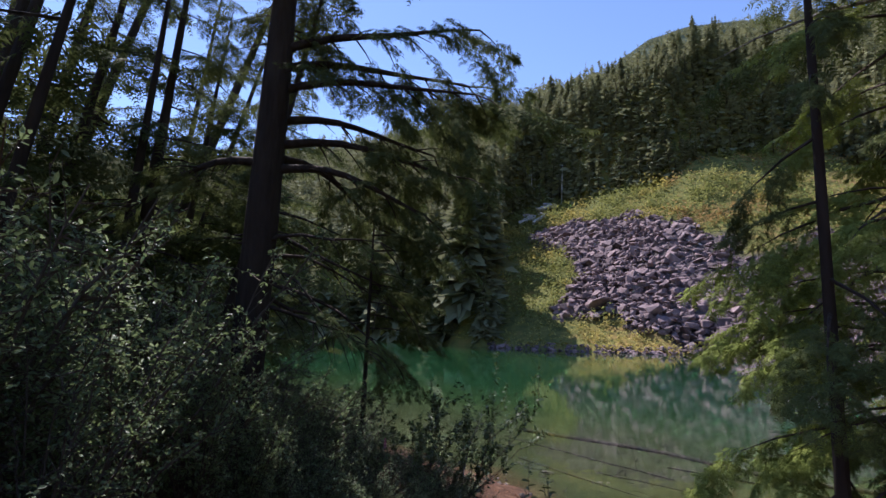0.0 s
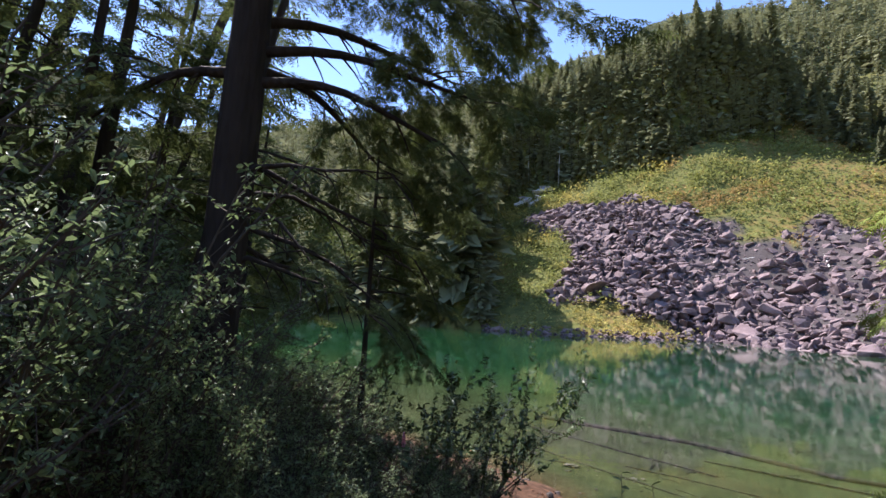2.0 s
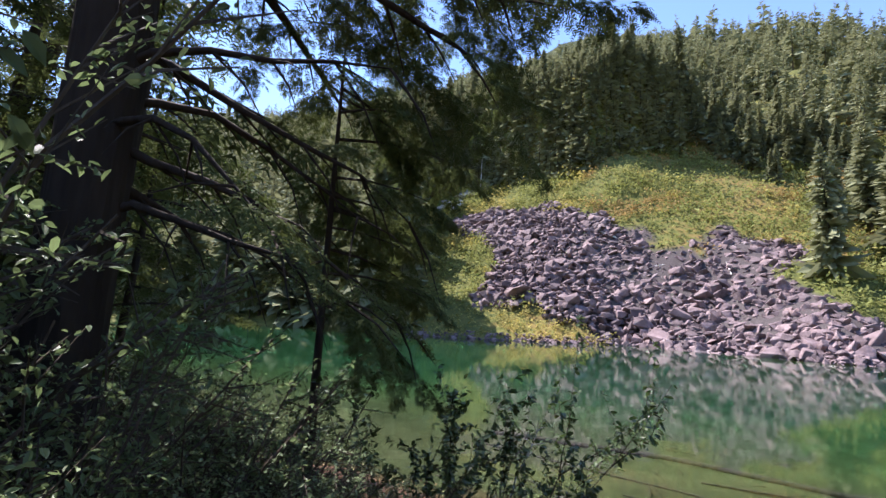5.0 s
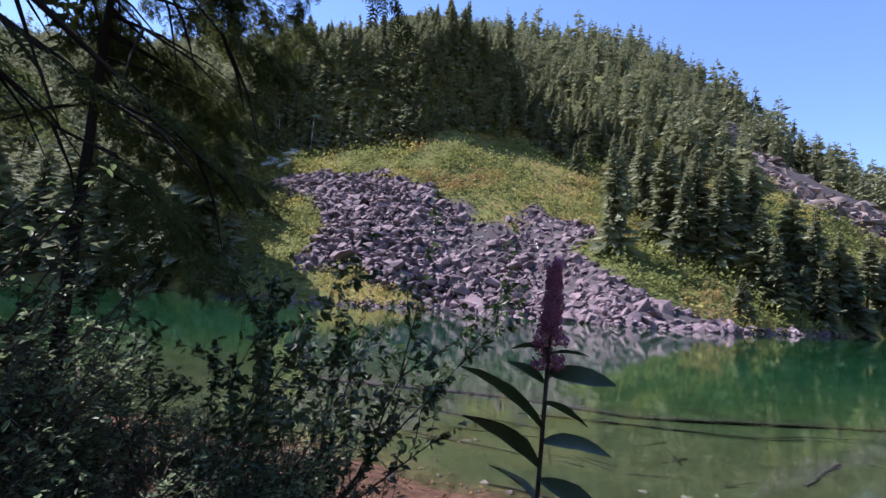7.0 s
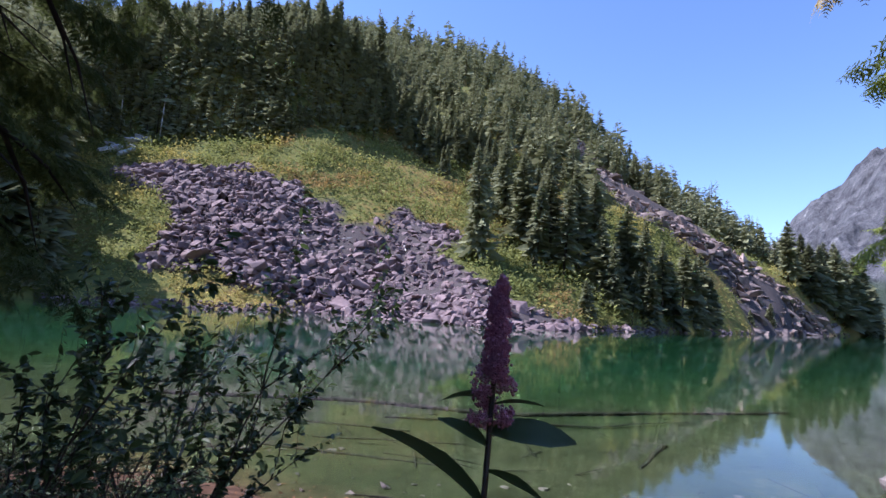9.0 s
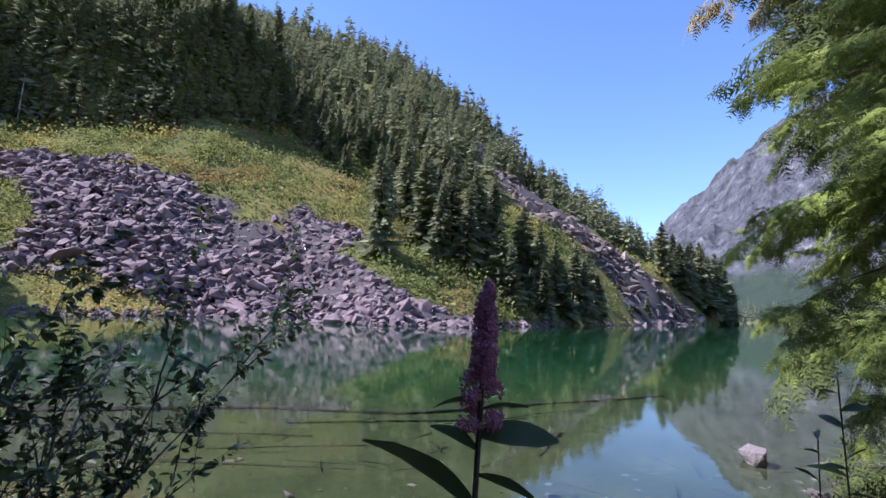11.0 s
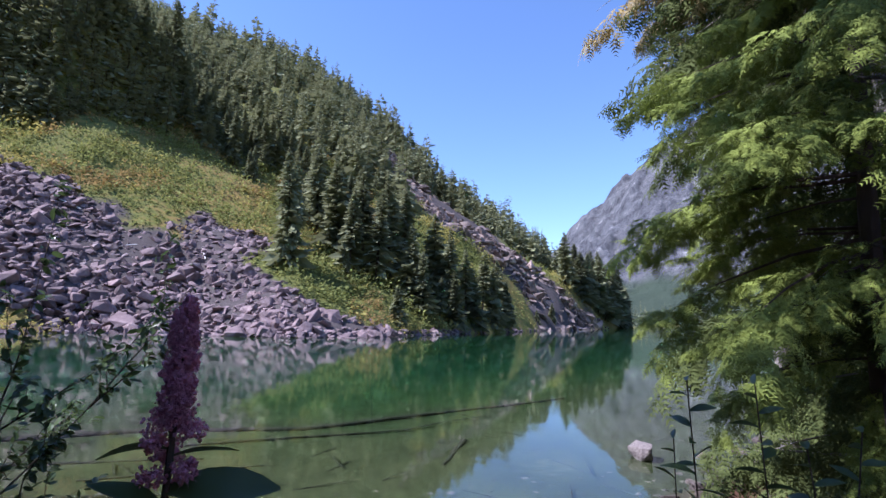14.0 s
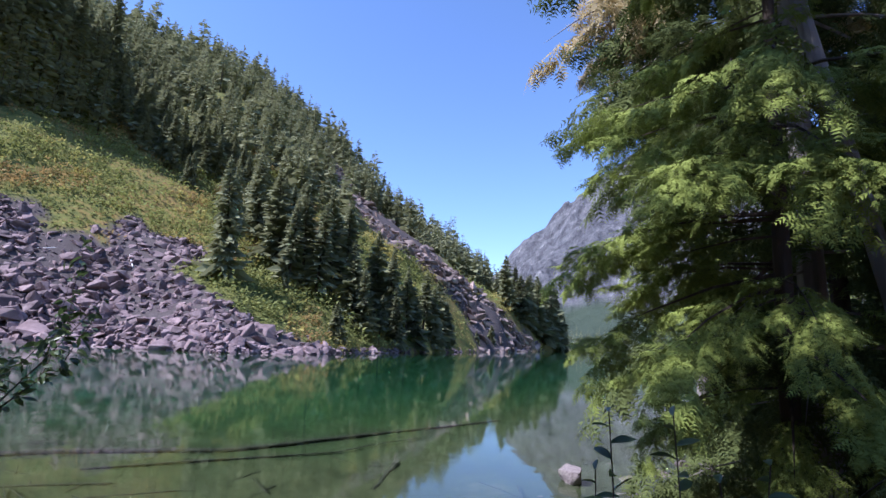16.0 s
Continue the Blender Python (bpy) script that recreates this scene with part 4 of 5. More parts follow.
# ---------------------------------------------------------------- the wood on the bank
WOOD = "dark conifers of the wood on the bank"
for k, (x, y, h, r, z0, n, L) in enumerate((
        (-10.2, 17.4, 19, 0.26, 4.5, 34, 2.8), (-9.0, 17.2, 18, 0.13, 4.5, 30, 2.3), (-4.4, 10.6, 16, 0.16, 2.8, 34, 2.6), (-6.6, 11.8, 18, 0.2, 2.6, 34, 2.9),
        (-4.9, 14.4, 17, 0.17, 1.5, 40, 2.8), (-8.4, 9.0, 18, 0.2, 3.0, 32, 2.9), (-12.2, 15.2, 19, 0.22, 3.0, 40, 3.0), (-5.4, 4.0, 14, 0.12, 5.0, 20, 2.0),
        (-10.5, 6.0, 19, 0.2, 2.5, 34, 3.2), (-13.5, 11, 20, 0.22, 1.5, 40, 3.6), (-13, 18, 20, 0.22, 1.0, 44, 3.6), (-7.2, 20.5, 17, 0.15, 2.0, 40, 2.8), (-11.5, 22, 20, 0.2, 2.0, 46, 3.4), (-5.6, 17.5, 14, 0.12, 2.0, 34, 2.2), (-15.5, 14.5, 20, 0.2, 2.0, 44, 3.4), (-8, 18.0, 14, 0.14, 0.8, 40, 2.6), (-18, 20, 21, 0.25, 1.0, 46, 4.0), (-20, 11, 22, 0.25, 1, 46, 4.0), (-15, 4, 21, 0.25, 1, 40, 4.0),
        (-6.2, 7.2, 15, 0.12, 3.2, 34, 2.5), (-7.6, 8.0, 17, 0.15, 2.4, 40, 2.8), (-6.0, 10.2, 16, 0.13, 3.0, 36, 2.6), (-8.8, 11.5, 18, 0.16, 2.0, 40, 3.0), (-11, 9.0, 19, 0.18, 1.5, 44, 3.4), (-11, 13.5, 19, 0.18, 1.2, 44, 3.4), (-6.9, 14.0, 17, 0.15, 1.2, 42, 2.8), (-9.5, 3.5, 17, 0.16, 2.0, 40, 3.2),
        (-3.4, -3.2, 16, 0.2, 3.0, 26, 2.8), (3.5, -4.6, 17, 0.22, 3.0, 26, 2.8), (-9, -5, 18, 0.22, 2, 28, 3.2), (0.5, -9, 18, 0.2, 2, 28, 3.2))):
    rng_lean = random.Random(k)
    h = h * 0.7 if x > -9 and y > 0 else h
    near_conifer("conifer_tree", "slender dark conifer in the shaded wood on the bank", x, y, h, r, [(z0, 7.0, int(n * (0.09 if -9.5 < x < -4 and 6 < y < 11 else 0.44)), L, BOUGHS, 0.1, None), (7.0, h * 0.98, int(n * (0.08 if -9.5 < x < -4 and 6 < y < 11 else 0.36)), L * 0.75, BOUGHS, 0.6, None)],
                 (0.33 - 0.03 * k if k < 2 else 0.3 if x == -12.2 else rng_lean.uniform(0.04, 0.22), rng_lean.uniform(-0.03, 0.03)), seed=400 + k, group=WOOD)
# yellow-green sunlit broadleaf haze behind the wood
for k, (x, y, h) in enumerate(((-11, 24, 11), (-17, 28, 13), (-24, 30, 14), (-30, 26, 15))):
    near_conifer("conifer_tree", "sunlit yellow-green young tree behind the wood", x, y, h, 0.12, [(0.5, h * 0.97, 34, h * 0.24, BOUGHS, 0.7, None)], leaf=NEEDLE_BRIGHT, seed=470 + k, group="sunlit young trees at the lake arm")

# young cedar at the water's edge
near_conifer("cedar_tree", "young dark cedar with a slim trunk at the water's edge", -1.05, 9.88, 5.9, 0.065,
             [(2.4, 3.6, 8, 1.3, FINER, 0.0, 85), (3.4, 5.8, 18, 1.4, FINER, 0.4, 75)], (0.022, 0.0), seed=511, split=True, tilt=(-0.35, 0.15))
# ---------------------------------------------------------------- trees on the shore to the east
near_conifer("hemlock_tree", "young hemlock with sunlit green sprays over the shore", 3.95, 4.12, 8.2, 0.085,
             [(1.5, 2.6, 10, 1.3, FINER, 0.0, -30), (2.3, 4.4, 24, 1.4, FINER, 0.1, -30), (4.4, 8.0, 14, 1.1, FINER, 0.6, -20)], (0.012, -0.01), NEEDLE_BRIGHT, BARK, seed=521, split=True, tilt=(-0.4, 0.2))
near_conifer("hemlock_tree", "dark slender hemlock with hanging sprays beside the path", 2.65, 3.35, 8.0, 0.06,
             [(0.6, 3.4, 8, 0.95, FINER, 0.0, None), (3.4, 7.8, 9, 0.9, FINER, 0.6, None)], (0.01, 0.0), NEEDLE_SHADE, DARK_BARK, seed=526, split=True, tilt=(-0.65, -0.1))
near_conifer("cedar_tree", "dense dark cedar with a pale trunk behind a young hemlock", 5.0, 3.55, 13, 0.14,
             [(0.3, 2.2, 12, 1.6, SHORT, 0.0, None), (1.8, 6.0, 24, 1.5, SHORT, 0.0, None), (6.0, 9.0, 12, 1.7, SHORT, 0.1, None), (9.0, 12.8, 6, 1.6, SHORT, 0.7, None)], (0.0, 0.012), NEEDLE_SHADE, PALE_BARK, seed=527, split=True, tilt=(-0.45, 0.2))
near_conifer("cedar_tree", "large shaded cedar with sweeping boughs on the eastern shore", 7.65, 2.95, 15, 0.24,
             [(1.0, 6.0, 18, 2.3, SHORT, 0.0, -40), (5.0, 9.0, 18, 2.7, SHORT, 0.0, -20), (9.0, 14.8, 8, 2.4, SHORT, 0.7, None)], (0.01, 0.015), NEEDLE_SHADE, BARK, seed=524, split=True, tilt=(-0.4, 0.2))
near_conifer("cedar_tree", "cedar with a pale bare trunk and hanging tips on the shore", 3.72, 3.12, 12, 0.085,
             [(5.2, 11.5, 34, 1.7, HANGING + FINE[:2], 0.4, 100)], (0.06, 0.16), NEEDLE_SHADE, PALE_BARK, seed=522)
near_conifer("cedar_tree", "cedar with hanging browned tips reaching over the lake", 8.4, 3.9, 14, 0.16,
             [(6.6, 13.0, 22, 3.0, HANGING, 0.2, -20), (7.5, 13.0, 16, 2.6, LARGE, 0.2, -30)], (0, 0.02), CEDAR_TIPS, PALE_BARK, seed=523)
EAST = "shaded conifers behind the shore to the east"
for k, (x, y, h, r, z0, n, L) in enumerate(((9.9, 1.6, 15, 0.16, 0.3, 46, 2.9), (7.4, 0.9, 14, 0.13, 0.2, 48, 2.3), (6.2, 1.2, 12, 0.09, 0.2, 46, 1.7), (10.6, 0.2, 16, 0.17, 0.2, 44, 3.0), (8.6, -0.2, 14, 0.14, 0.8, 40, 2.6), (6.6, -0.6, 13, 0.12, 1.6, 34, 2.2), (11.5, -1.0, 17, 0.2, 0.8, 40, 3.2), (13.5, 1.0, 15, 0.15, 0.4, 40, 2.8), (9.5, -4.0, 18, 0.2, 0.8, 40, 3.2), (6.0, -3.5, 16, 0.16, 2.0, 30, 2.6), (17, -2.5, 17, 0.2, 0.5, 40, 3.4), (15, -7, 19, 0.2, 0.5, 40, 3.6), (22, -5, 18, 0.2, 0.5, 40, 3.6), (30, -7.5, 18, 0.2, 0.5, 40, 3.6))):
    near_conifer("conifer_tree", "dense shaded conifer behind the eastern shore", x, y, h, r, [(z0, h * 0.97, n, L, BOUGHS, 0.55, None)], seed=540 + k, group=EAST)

# ---------------------------------------------------------------- bushes
OVAL_V = np.array([(0, 0, 0), (0.3, 0.2, 0.035), (0.68, 0.2, 0.02), (1, 0, -0.08), (0.68, -0.2, 0.02), (0.3, -0.2, 0.035), (0.5, 0, -0.015)])


SIMPLE_V = np.array([(0, 0, 0), (0.32, 0.22, 0.04), (0.72, 0.19, 0.02), (1, 0, -0.08), (0.68, -0.2, 0.05), (0.3, -0.2, 0.05)])
SIMPLE_F = np.array([(0, 1, 2, 3), (0, 3, 4, 5)])


def stems_and_leaves(rng, stems, height, spread, leaf_len, per_stem, stem_r=0.008, bare=0.25, arch=0.5):
    """Arching stems with side twigs, and oval leaves along them."""
    w, lv = Batch(), Batch()
    for _ in range(stems):
        az = rng.uniform(0, 6.283)
        out = spread * rng.uniform(0.25, 1.0)
        h = height * rng.uniform(0.55, 1.05)
        root = np.array((math.cos(az) * 0.12, math.sin(az) * 0.12, -0.1)) * rng.uniform(0.2, 1.5)
        c, s = math.cos(az), math.sin(az)
        wob = rng.uniform(-0.08, 0.08, (7, 3)) * height * 0.4
        pts = [root + np.array((c * out * q ** 1.4, s * out * q ** 1.4, h * (q - arch * 0.35 * q * q) / (1 - arch * 0.35))) + wob[i] * q for i, q in enumerate(np.linspace(0, 1, 7))]
        tube(w, pts, [stem_r * (1 - 0.8 * q) + 0.0015 for q in np.linspace(0, 1, 7)], 4)
        twigs = []
        for _t in range(int(per_stem / 9) + 1):
            q = rng.uniform(bare, 0.98)
            i = min(int(q * 6), 5)
            p = pts[i] + (pts[i + 1] - pts[i]) * (q * 6 - i)
            L = height * rng.uniform(0.10, 0.26)
            M = turns([az + rng.normal(0, 1.1)], [rng.uniform(-0.25, 0.8)]) * L
            e = p + M[0] @ np.array((1, 0, 0.0))
            tube(w, [p, e], [0.0035, 0.001], 3)
            twigs.append((p, e))
        n = per_stem
        pick = rng.integers(len(twigs), size=n)
        q = rng.uniform(0.1, 1.05, n)
        A, B = np.array([t[0] for t in twigs]), np.array([t[1] for t in twigs])
        off = A[pick] + (B - A)[pick] * q[:, None] + rng.normal(0, 0.006, (n, 3))
        M = turns(rng.uniform(0, 6.283, n), rng.normal(0.0, 0.35, n), rng.normal(0, 0.5, n)) * (leaf_len * rng.uniform(0.6, 1.25, n))[:, None, None]
        lv.many(SIMPLE_V, SIMPLE_F, M, off)
    return w, lv


BUSH_KINDS = []
for k, (stems, h, spread, leaf_len, per, mat) in enumerate(((24, 1.0, 0.62, 0.034, 200, BUSH_LEAF), (22, 1.0, 0.75, 0.038, 180, BUSH_LEAF), (26, 1.0, 0.70, 0.028, 230, BUSH_LEAF_PALE), (22, 1.0, 0.55, 0.036, 190, BUSH_LEAF_PALE), (24, 1.0, 0.8, 0.031, 210, BUSH_LEAF))):
    w_, l_ = stems_and_leaves(np.random.default_rng(600 + k), stems, h, spread, leaf_len, per)
    BUSH_KINDS.append((w_.mesh("stem", TWIG), l_.mesh("foliage", mat)))


def bush(x, y, size, k, turn, tall=1.0, label="leafy green shrub in the shade of the bank", group="shrubs on the bank"):
    b = new("shrub")
    stems, leaves = new("stem", BUSH_KINDS[k][0]), new("foliage", BUSH_KINDS[k][1])
    stems.parent = leaves.parent = b
    b.matrix_basis = pose(x, y, height_on_ground(x, y), 0, 0, turn) @ Matrix.Diagonal((size, size, size * tall, 1))
    tagged(b, label, "shrub", group=group)


def build_bushes():
    rng = random.Random(9)
    for x, y, size, tall in (
            (-2.1, 1.6, 1.1, 1.3), (-2.9, 2.6, 1.5, 1.3), (-2.3, 3.4, 1.2, 1.5), (-3.4, 3.8, 1.9, 1.5), (-2.5, 4.6, 1.4, 1.8), (-3.6, 5.2, 2.0, 1.55), (-2.25, 5.5, 1.1, 1.75), (-3.0, 6.5, 1.8, 1.6), (-2.1, 6.6, 1.1, 1.7), (-3.0, 5.7, 1.4, 1.6), (-1.85, 5.9, 0.8, 1.7), (-1.6, 6.4, 0.7, 1.6), (-4.4, 4.6, 1.9, 1.3), (-4.2, 6.9, 1.8, 1.3),
            (-1.75, 7.7, 1.25, 1.3), (-3.8, 7.6, 1.7, 1.3), (-4.8, 6.2, 1.8, 1.2), (-1.6, 8.7, 1.3, 1.25), (-2.2, 9.6, 1.4, 1.2), (-1.4, 9.9, 1.1, 1.2), (-3.4, 10.4, 1.5, 1.2), (-4.8, 9.4, 1.8, 1.1), (-2.4, 11.6, 1.1, 1.1), (-4.2, 12.6, 1.5, 1.1),
            (-1.45, 7.1, 1.0, 1.4), (-1.9, 8.3, 1.3, 1.4), (-1.2, 8.3, 1.1, 1.3), (-2.4, 7.6, 1.4, 1.4), (-1.9, 9.2, 1.3, 1.3), (-1.0, 9.6, 0.9, 1.1), (-1.2, 11.6, 0.8, 1.0), (-0.3, 11.0, 0.75, 1.0), (0.3, 10.2, 0.7, 0.95), (-0.5, 9.0, 0.75, 1.0), (-0.9, 8.2, 0.7, 1.0), (-0.2, 8.1, 0.7, 1.0), (0.5, 9.2, 0.75, 1.05), (0.9, 10.0, 0.6, 0.9), (-0.4, 7.2, 0.75, 1.1), (0.35, 7.5, 0.7, 1.0), (-1.3, 6.9, 0.85, 1.2), (-1.25, 7.6, 1.05, 1.3), (-0.75, 7.7, 0.85, 1.2), (0.1, 8.7, 0.85, 1.2), (-1.0, 8.9, 1.15, 1.25), (0.0, 9.6, 0.85, 1.2), (0.8, 8.4, 0.6, 1.0), (-0.2, 6.8, 0.5, 1.0),
            (-6, 3.5, 1.8, 1.2), (-6.2, 8, 1.9, 1.2), (-4.4, 2.2, 1.7, 1.2), (-3.4, 0.8, 1.5, 1.2), (-7.5, 10.5, 2.0, 1.1), (-5.5, 13.5, 1.8, 1.1), (-8, 13, 2, 1.1), (-6.5, 16, 1.8, 1.0), (-4.0, 15.6, 1.4, 1.0), (-10, 17.5, 2, 1.0),
            (6.1, 2.6, 1.2, 1.1), (5.3, 2.4, 1.2, 1.1), (5.7, 3.3, 0.9, 1.0), (6.5, 3.4, 1.0, 1.0), (4.7, 2.3, 1.1, 1.1), (6.9, 2.4, 1.3, 1.1), (5.0, 1.2, 1.4, 1.1), (4.4, 3.9, 0.6, 1.0), (7.2, 3.6, 0.8, 0.9), (5.6, 1.6, 1.1, 1.1), (8.3, 2.9, 1.0, 0.9), (6.6, 1.0, 1.3, 1.1), (5.0, 3.1, 0.75, 1.0), (5.2, 0.2, 1.3, 1.2), (7.8, 0.6, 1.5, 1.1), (9.8, 2.6, 1.0, 0.9), (4.2, 1.6, 1.0, 1.0), (11.6, 1.5, 1.2, 0.9), (3.9, 3.4, 0.6, 1.0)):
        # past x = 3 only darker leaf kinds, the shade put into the colour
        bush(x, y, size * rng.uniform(0.9, 1.1), rng.randrange(5) if x < 3 else rng.choice((0, 1, 4)), rng.uniform(0, 360), tall)


build_bushes()

# ---------------------------------------------------------------- pink spirea at the bank's edge
SPIREA_LEAF = leaf_material("spirea_leaf", (0.025, 0.05, 0.015), (0.075, 0.11, 0.035), 0.25, 0.4, 14.0)
SPIREA_PINK = leaf_material("spirea_blossom", (0.36, 0.12, 0.17), (0.80, 0.40, 0.48), 0.5, 0.7, 40.0)


def leaf_blade(batch, rng, base, az, tilt, length, width, curl=0.25, rows=7):
    """One broad leaf with a folded midrib, a wavy margin and a curled tip."""
    M = turns([az], [tilt], [rng.choice((-1, 1)) * rng.uniform(0.2, 0.8)])[0]
    verts, faces = [], []
    for i in range(rows):
        s = i / (rows - 1)
        w = width * math.sin(math.pi * min(1, s * 0.93 + 0.05)) ** 0.8 * (0.92 + 0.16 * rng.uniform(0, 1))
        z = -curl * length * s * s
        for k, side in enumerate((-1, 0, 1)):
            verts.append(M @ np.array((s * length, side * w * 0.5, z + abs(side) * w * 0.16 + rng.uniform(-0.02, 0.02) * width * abs(side))) + np.asarray(base))
    for i in range(rows - 1):
        for k in range(2):
            a = i * 3 + k
            faces.append((a, a + 1, a + 4, a + 3))
    batch.add(verts, faces)


def spirea(x, y, top, spike, seed, leaf_rows, lean=(0.0, 0.0), label="pink spirea spike on a leafy stem at the bank"):
    rng = np.random.default_rng(seed)
    plant = new("spirea_plant")
    z0 = height_on_ground(x, y)
    plant.location = (x, y, z0)
    h = top - z0

    def at(z):
        q = z / h
        return np.array((lean[0] * (q - 1) * h + lean[0] * 0.0 + 0.012 * math.sin(4 * q), lean[1] * (q - 1) * h, z))
    w = Batch()
    zs = np.linspace(-0.05, h - 0.01, 14)
    tube(w, [at(z) for z in zs], [0.0034 * (1 - 0.6 * k / 13) + 0.0006 for k in range(14)], 7)
    w.object("stem", TWIG, plant, True)
    if spike > 0:
        # tiny blossoms packed round the top of the stem, in knots below
        b = Batch()
        octa_v = np.array([(1, 0, 0), (-1, 0, 0), (0, 1, 0), (0, -1, 0), (0, 0, 1), (0, 0, -1)], float)
        octa_f = np.array([(0, 2, 4), (2, 1, 4), (1, 3, 4), (3, 0, 4), (2, 0, 5), (1, 2, 5), (3, 1, 5), (0, 3, 5)])
        knots = []
        for q in np.linspace(0.38, 1, 26):
            r = spike * (0.092 * ((1 - q) / 0.62) ** 0.35 + 0.012)
            for _ in range(4):
                a = rng.uniform(0, 6.283)
                knots.append((at(h - spike * (1 - q)) + np.array((math.cos(a) * r * 0.6, math.sin(a) * r * 0.6, rng.uniform(-0.4, 0.4) * r)), r * 0.5))
        for i, q in enumerate((0.02, 0.06, 0.13, 0.17, 0.25, 0.30, 0.36)):
            a = 2.4 * i
            c = at(h - spike * (1 - q)) + np.array((math.cos(a), math.sin(a), 0)) * spike * 0.085
            for _ in range(5):
                knots.append((c + rng.normal(0, 1, 3) * spike * 0.028, spike * 0.052))
        for c, r in knots:
            n = 26
            u = rng.normal(0, 1, (n, 3))
            u /= np.linalg.norm(u, axis=1)[:, None]
            M = turns(rng.uniform(0, 6.28, n), rng.uniform(-1, 1, n)) * rng.uniform(0.0008, 0.0017, n)[:, None, None]
            b.many(octa_v, octa_f, M, c + u * r * rng.uniform(0.6, 1.0, n)[:, None])
            M = turns(np.arctan2(u[:, 1], u[:, 0]), np.arcsin(u[:, 2])) * 0.0035
            b.many(np.array([(0, 0.06, 0), (0, -0.06, 0), (1, 0, 0)]), np.array([(0, 1, 2)]), M, c + u * r * 0.9)
        b.object("blossom_spike", SPIREA_PINK, plant)
    for z, az, length, rise in leaf_rows:
        b = Batch()
        leaf_blade(b, rng, at(z - z0 if z > 0 else h + z), radians(az), rise + rng.uniform(-0.15, 0.15), length, length * rng.uniform(0.32, 0.38), rng.uniform(0.1, 0.4))
        b.object("leaf", SPIREA_LEAF, plant, True)
    tagged(plant, label, "plant")


spirea(-0.335, 5.65, 2.215, 0.108, 31, ((-0.086, 135, 0.034, 0.3), (-0.090, -40, 0.036, 0.1), (-0.108, -48, 0.062, 0.05), (-0.118, 160, 0.040, 0.6), (-0.135, -70, 0.046, 0.0), (-0.160, 128, 0.092, 0.75), (-0.172, -35, 0.064, 0.1), (-0.195, 145, 0.085, 0.7), (-0.205, -50, 0.07, -0.2), (-0.225, 90, 0.07, 0.3), (-0.25, 230, 0.07, 0.2), (-0.28, -20, 0.075, 0.1), (-0.32, 140, 0.08, 0.3), (-0.38, 20, 0.08, 0.2), (-0.45, 250, 0.075, 0.2), (-0.55, 80, 0.08, 0.2)), (0.05, -0.02))
for k, (x, y, top, rows) in enumerate(((1.10, 5.36, 2.06, 15), (1.22, 5.18, 2.05, 13), (1.02, 5.10, 1.92, 11), (1.3, 5.4, 1.86, 11), (1.16, 4.95, 1.95, 12))):
    rl = random.Random(k)
    spirea(x, y, top, 0.0, 40 + k, [(-0.01 - 0.042 * i, (137 * i) % 360, 0.062 + 0.004 * min(i, 8), 0.35) for i in range(rows)], (rl.uniform(-0.12, 0.05), rl.uniform(-0.1, 0.1)), "leafy green shrub stem at the bank's edge")


# ---------------------------------------------------------------- sparse willow with a bleached twig over the water
def branching(w, lv, rng, p, az, tilt, length, r, depth, leaf_len):
    n = 6
    pts = [np.array(p)]
    for k in range(n):
        az += rng.normal(0, 0.16)
        tilt += rng.normal(0.02, 0.12)
        pts.append(pts[-1] + turns([az], [tilt])[0] @ np.array((length / n, 0, 0)))
    tube(w, pts, [r * (1 - 0.75 * k / n) for k in range(n + 1)], 6)
    if depth:
        for _ in range(4 if depth > 1 else 3):
            k = int(rng.integers(1, n + 1))
            branching(w, lv, rng, pts[k], az + rng.normal(0, 0.7), tilt + rng.normal(0.1, 0.4), length * rng.uniform(0.4, 0.65), r * 0.5, depth - 1, leaf_len)
    if lv is not None and depth < 2:
        m = 26
        i = rng.integers(1, n + 1, m)
        off = np.array(pts)[i] + rng.normal(0, 0.012, (m, 3))
        M = turns(az + rng.normal(0, 1.0, m), rng.normal(-0.1, 0.5, m), rng.normal(0, 0.6, m)) * (leaf_len * rng.uniform(0.6, 1.2, m))[:, None, None]
        lv.many(OVAL_V, KITE_F, M, off)


def willow(x, y, seed, arms, leaf_len, label):
    rng = np.random.default_rng(seed)
    plant = new("willow_shrub")
    plant.location = (x, y, height_on_ground(x, y))
    for az, tilt, length, r in arms:
        w, lv = Batch(), Batch()
        branching(w, lv, rng, (0, 0, -0.05), radians(az), radians(tilt), length, r, 2, leaf_len)
        br = w.object("branch", TWIG, plant, True)
        lv.object("foliage", SPIREA_LEAF, br)
    tagged(plant, label, "shrub")
    return plant


willow(0.65, 9.15, 71, ((-30, 48, 1.7, 0.014), (-10, 62, 1.7, 0.013), (10, 40, 1.6, 0.013), (60, 60, 1.5, 0.012), (110, 65, 1.5, 0.012), (-60, 50, 1.3, 0.012), (150, 55, 1.3, 0.011)), 0.075, "sparse willow shrub reaching over the water")
willow(-0.25, 8.9, 72, ((40, 70, 1.6, 0.013), (130, 60, 1.4, 0.012), (-40, 60, 1.4, 0.012), (0, 55, 1.2, 0.011)), 0.075, "sparse willow shrub at the water's edge")
willow(-1.5, 9.3, 73, ((20, 65, 1.5, 0.012), (100, 70, 1.6, 0.012), (200, 60, 1.3, 0.012), (-60, 60, 1.3, 0.011)), 0.055, "sparse willow shrub at the water's edge")


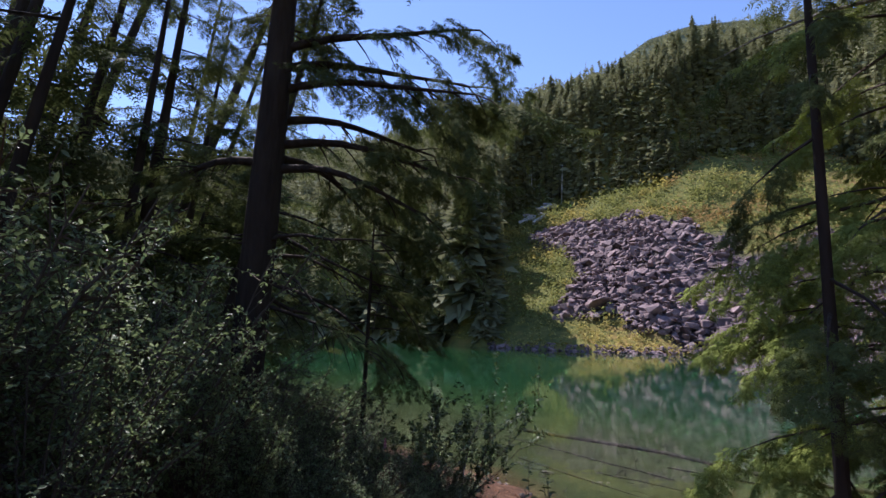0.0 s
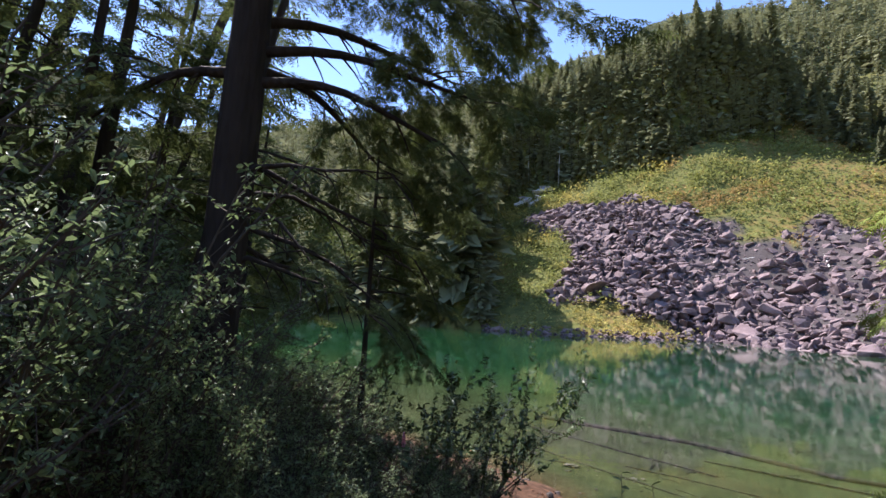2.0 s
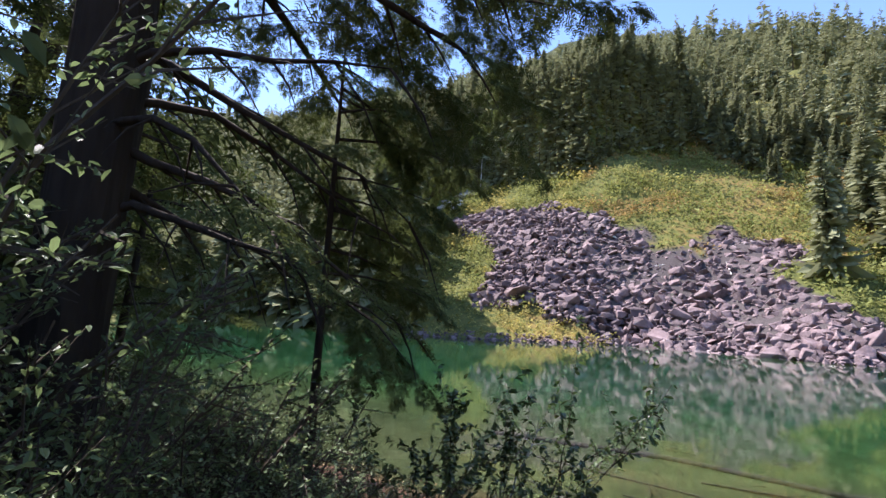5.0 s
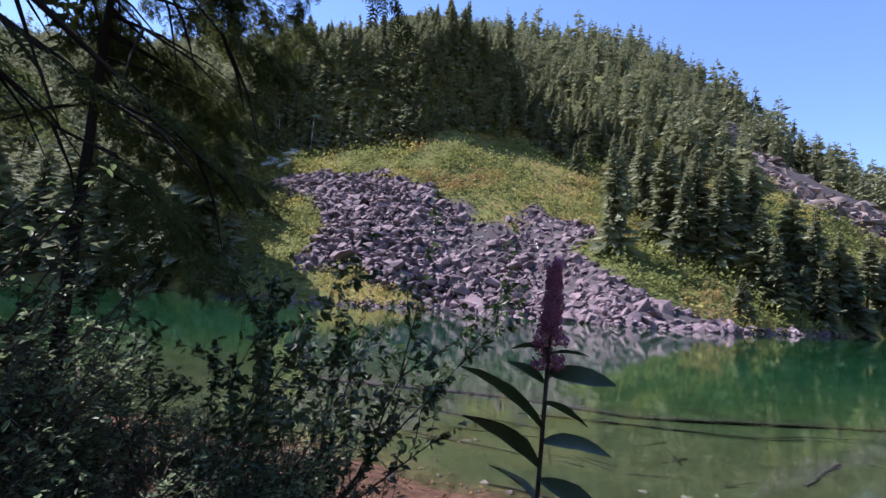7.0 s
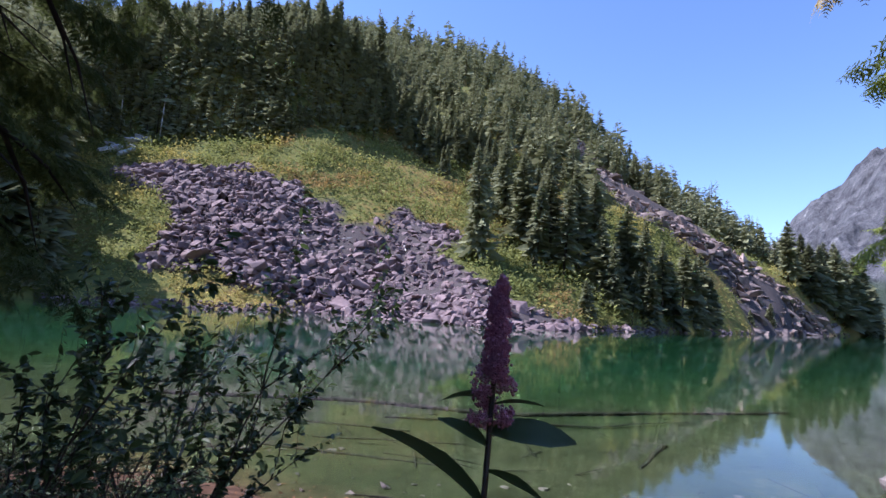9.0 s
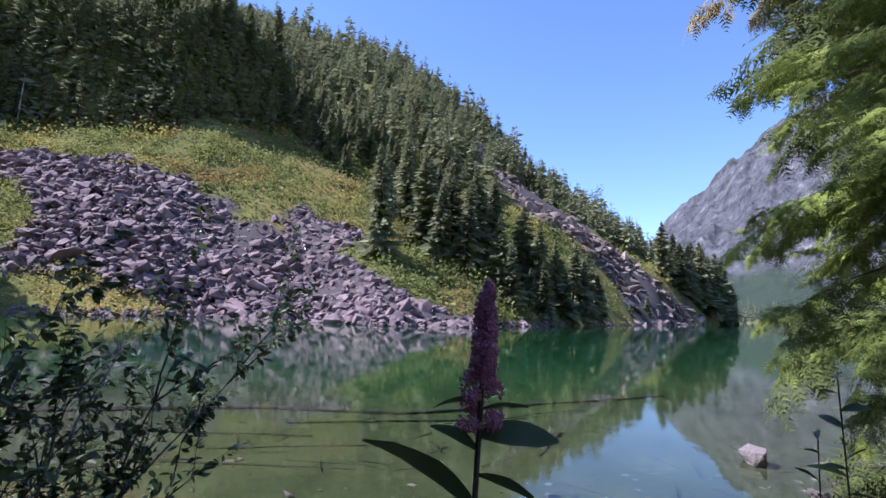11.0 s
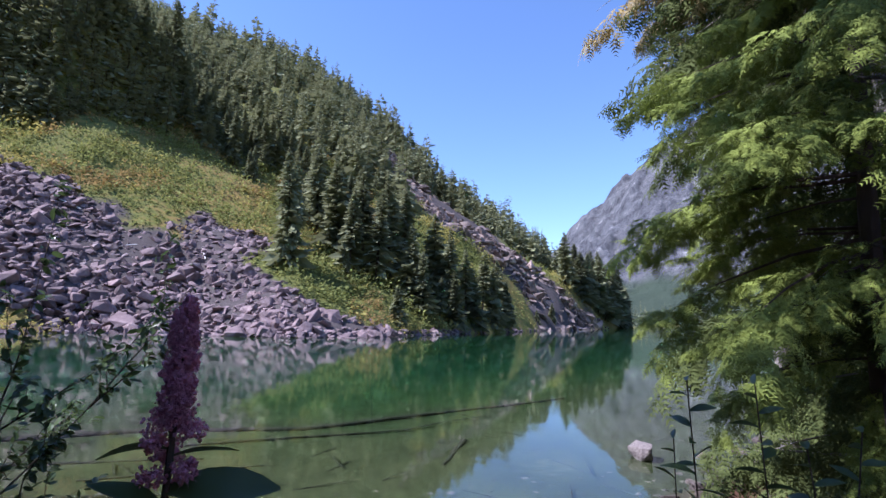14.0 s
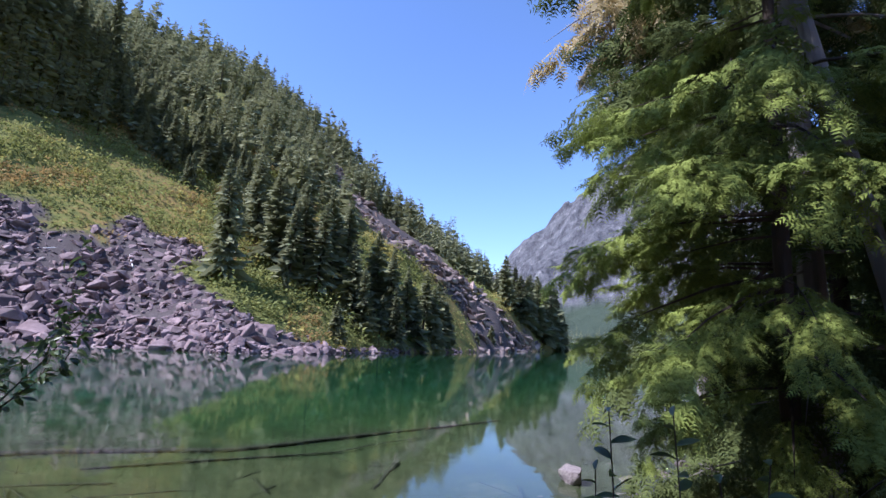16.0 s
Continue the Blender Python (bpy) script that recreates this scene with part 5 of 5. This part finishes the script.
def bleached_twig():
    b = Batch()
    p = [Vector((0.86, 9.10, 1.42)), Vector((0.94, 9.08, 1.59)), Vector((1.00, 9.06, 1.72)), Vector((1.04, 9.05, 1.84)), Vector((1.055, 9.04, 1.97))]
    tube(b, [(0.68, 9.2, 0.3), (0.77, 9.15, 0.95), *p], [0.012, 0.010, 0.008, 0.007, 0.006, 0.005, 0.002], 6)
    for i, d in ((1, (0.10, 0.02, 0.07)), (2, (0.13, -0.02, 0.02)), (3, (-0.05, 0.02, 0.10)), (2, (-0.07, 0.0, 0.06)), (3, (0.07, 0, 0.05))):
        tube(b, [p[i], p[i] + Vector(d) * 0.6 + Vector((0, 0, 0.01)), p[i] + Vector(d)], [0.005, 0.004, 0.001], 5)
    tagged(b.object("dead_twig", BLEACHED), "bare bleached twig standing in a willow shrub", "twig")


bleached_twig()

# ---------------------------------------------------------------- sunken logs, stones and sticks in the shallows
SUNKEN = bark_material("sunken_wood", (0.012, 0.012, 0.009), (0.05, 0.047, 0.035), 5.0, 0.3)
PALE_ROCK = rock_material("pale_granite", (0.13, 0.11, 0.10), (0.40, 0.345, 0.32), (0.33, 0.29, 0.27), 7.0)
WET_STONE = rock_material("wet_stone", (0.05, 0.042, 0.038), (0.17, 0.14, 0.125), (0.13, 0.12, 0.10), 4.0)


def sunken_log(pts, r, label="dark waterlogged trunk lying in the clear shallows"):
    b = Batch()
    rng = random.Random(int(pts[0][0] * 10))
    full = []
    for (ax, ay), (bx, by) in zip(pts, pts[1:]):
        for k in range(5):
            s = k / 5
            full.append((ax + (bx - ax) * s, ay + (by - ay) * s))
    full.append(pts[-1])
    n = len(full)
    line = [(x + rng.uniform(-0.03, 0.03), y + rng.uniform(-0.03, 0.03), max(-0.30 - r + 0.05 * math.sin(k), height_on_ground(x, y) + r * 0.5)) for k, (x, y) in enumerate(full)]
    line = [(x, y, min(z, -r - 0.04)) for x, y, z in line]
    tube(b, line, [r * (1 - 0.55 * k / n) * rng.uniform(0.92, 1.08) for k in range(n)], 9)
    for k in range(2, n, 3):
        a = rng.uniform(0, 6.28)
        p = Vector(line[k])
        tube(b, [p, p + Vector((math.cos(a) * 0.25, math.sin(a) * 0.25, rng.uniform(-0.05, 0.06)))], [r * 0.25, 0.006], 5)
    tagged(b.object("sunken_log", SUNKEN, None, True), label, "log")


sunken_log([(3.5, 17.6), (6.8, 15.0), (8.5, 12.5), (10.8, 11.3), (15.7, 8.5)], 0.2)
sunken_log([(2.6, 14.0), (3.7, 12.2), (4.9, 10.4)], 0.075)
sunken_log([(2.7, 16.6), (4.4, 14.2), (5.8, 12.3)], 0.085)
sunken_log([(9.2, 9.15), (7.3, 8.75)], 0.055)
sunken_log([(6.2, 13.4), (9.4, 10.6), (11.8, 9.6)], 0.06)
sunken_log([(4.2, 12.8), (6.0, 11.2)], 0.045)


def sticks():
    rng = np.random.default_rng(4)
    b = Batch()
    for _ in range(120):
        x, y = rng.uniform(2, 13), rng.uniform(5, 17)
        if float(bank_distance(x, y)) > -0.4:
            continue
        a, L = rng.uniform(0, 6.28), rng.uniform(0.2, 1.0)
        z = max(height_on_ground(x, y) + 0.04, -0.45)
        tube(b, [(x, y, z), (x + math.cos(a) * L * 0.5, y + math.sin(a) * L * 0.5, z + 0.015), (x + math.cos(a) * L, y + math.sin(a) * L, z)], [0.018, 0.014, 0.006], 5)
    tagged(b.object("sunken_sticks", SUNKEN), "dark sticks scattered on the lake bed", "sticks", kind="stuff")


sticks()


def lone_rock(x, y, z, s, mat, k, label, group=""):
    me = rock_mesh("stone", 700 + k, mat, 0.8, 22)
    bm = bmesh.new()
    bm.from_mesh(me)
    bmesh.ops.subdivide_edges(bm, edges=bm.edges[:], cuts=2, use_grid_fill=True)
    for v in bm.verts:
        v.co += v.co.normalized() * 0.05 * noise.fractal(v.co * 4 + Vector((k, 0, 0)), 1.0, 2.0, 4)
    bm.to_mesh(me)
    bm.free()
    ob = new("stone", me)
    ob.matrix_basis = pose(x, y, z, 0, 0, 47 * k) @ Matrix.Diagonal((s, s * 0.85, s * 0.8, 1))
    tagged(ob, label, "stone", group=group)


lone_rock(9.05, 5.93, 0.06, 0.52, PALE_ROCK, 1, "pale pinkish granite stone standing in the shallows")
for k, (x, y, s, mat) in enumerate(((9.7, 5.0, 0.42, WET_STONE), (8.6, 4.9, 0.35, WET_STONE), (7.9, 5.2, 0.3, WET_STONE), (7.3, 5.0, 0.4, WET_STONE), (8.3, 4.4, 0.5, WET_STONE), (9.2, 4.3, 0.45, WET_STONE), (10.4, 4.4, 0.4, WET_STONE), (7.0, 5.5, 0.25, WET_STONE), (11.6, 3.9, 0.5, WET_STONE), (6.4, 5.7, 0.3, WET_STONE))):
    lone_rock(x, y, max(height_on_ground(x, y) + 0.05 * s, -0.12), s, mat, 10 + k, "wet brown stone at the water's edge", "wet shore stones")


def litter():
    """Fallen leaves, cones and pebbles along the shore and under the shrubs."""
    rng = np.random.default_rng(14)
    n = 6500
    x, y = rng.uniform(-4, 9.5, n), rng.uniform(0, 16, n)
    s = bank_distance(x, y)
    ok = (s > -0.5) & (s < 9)
    x, y = x[ok], y[ok]
    z = ground_height(x, y) + 0.012
    m = len(x)
    b = Batch()
    M = turns(rng.uniform(0, 6.28, m), rng.normal(0, 0.4, m), rng.normal(0, 0.4, m)) * rng.uniform(0.03, 0.075, m)[:, None, None]
    b.many(OVAL_V, KITE_F, M, np.stack([x, y, z + 0.01], 1))
    tagged(b.object("leaf_litter", LITTER), "brown fallen leaves on the bank", "leaf litter", kind="stuff")
    k = 900
    x, y = rng.uniform(1, 11, k), rng.uniform(3, 14, k)
    s = bank_distance(x, y)
    ok = (s > -2.2) & (s < 0.5)
    x, y = x[ok], y[ok]
    b = Batch()
    size = rng.lognormal(-2.6, 0.5, len(x))
    M = turns(rng.uniform(0, 6.28, len(x)), rng.normal(0, 0.3, len(x))) * size[:, None, None]
    for q, (v, f) in enumerate(STONES):
        sel = np.arange(len(x)) % 5 == q
        b.many(v, f, M[sel], np.stack([x, y, ground_height(x, y) + 0.01], 1)[sel])
    tagged(b.object("shore_pebbles", WET_STONE), "brown pebbles in the shallows", "pebbles", kind="stuff")


LITTER = leaf_material("dead_leaves", (0.06, 0.03, 0.018), (0.24, 0.12, 0.06), 0.1, 0.8, 3.0)
litter()
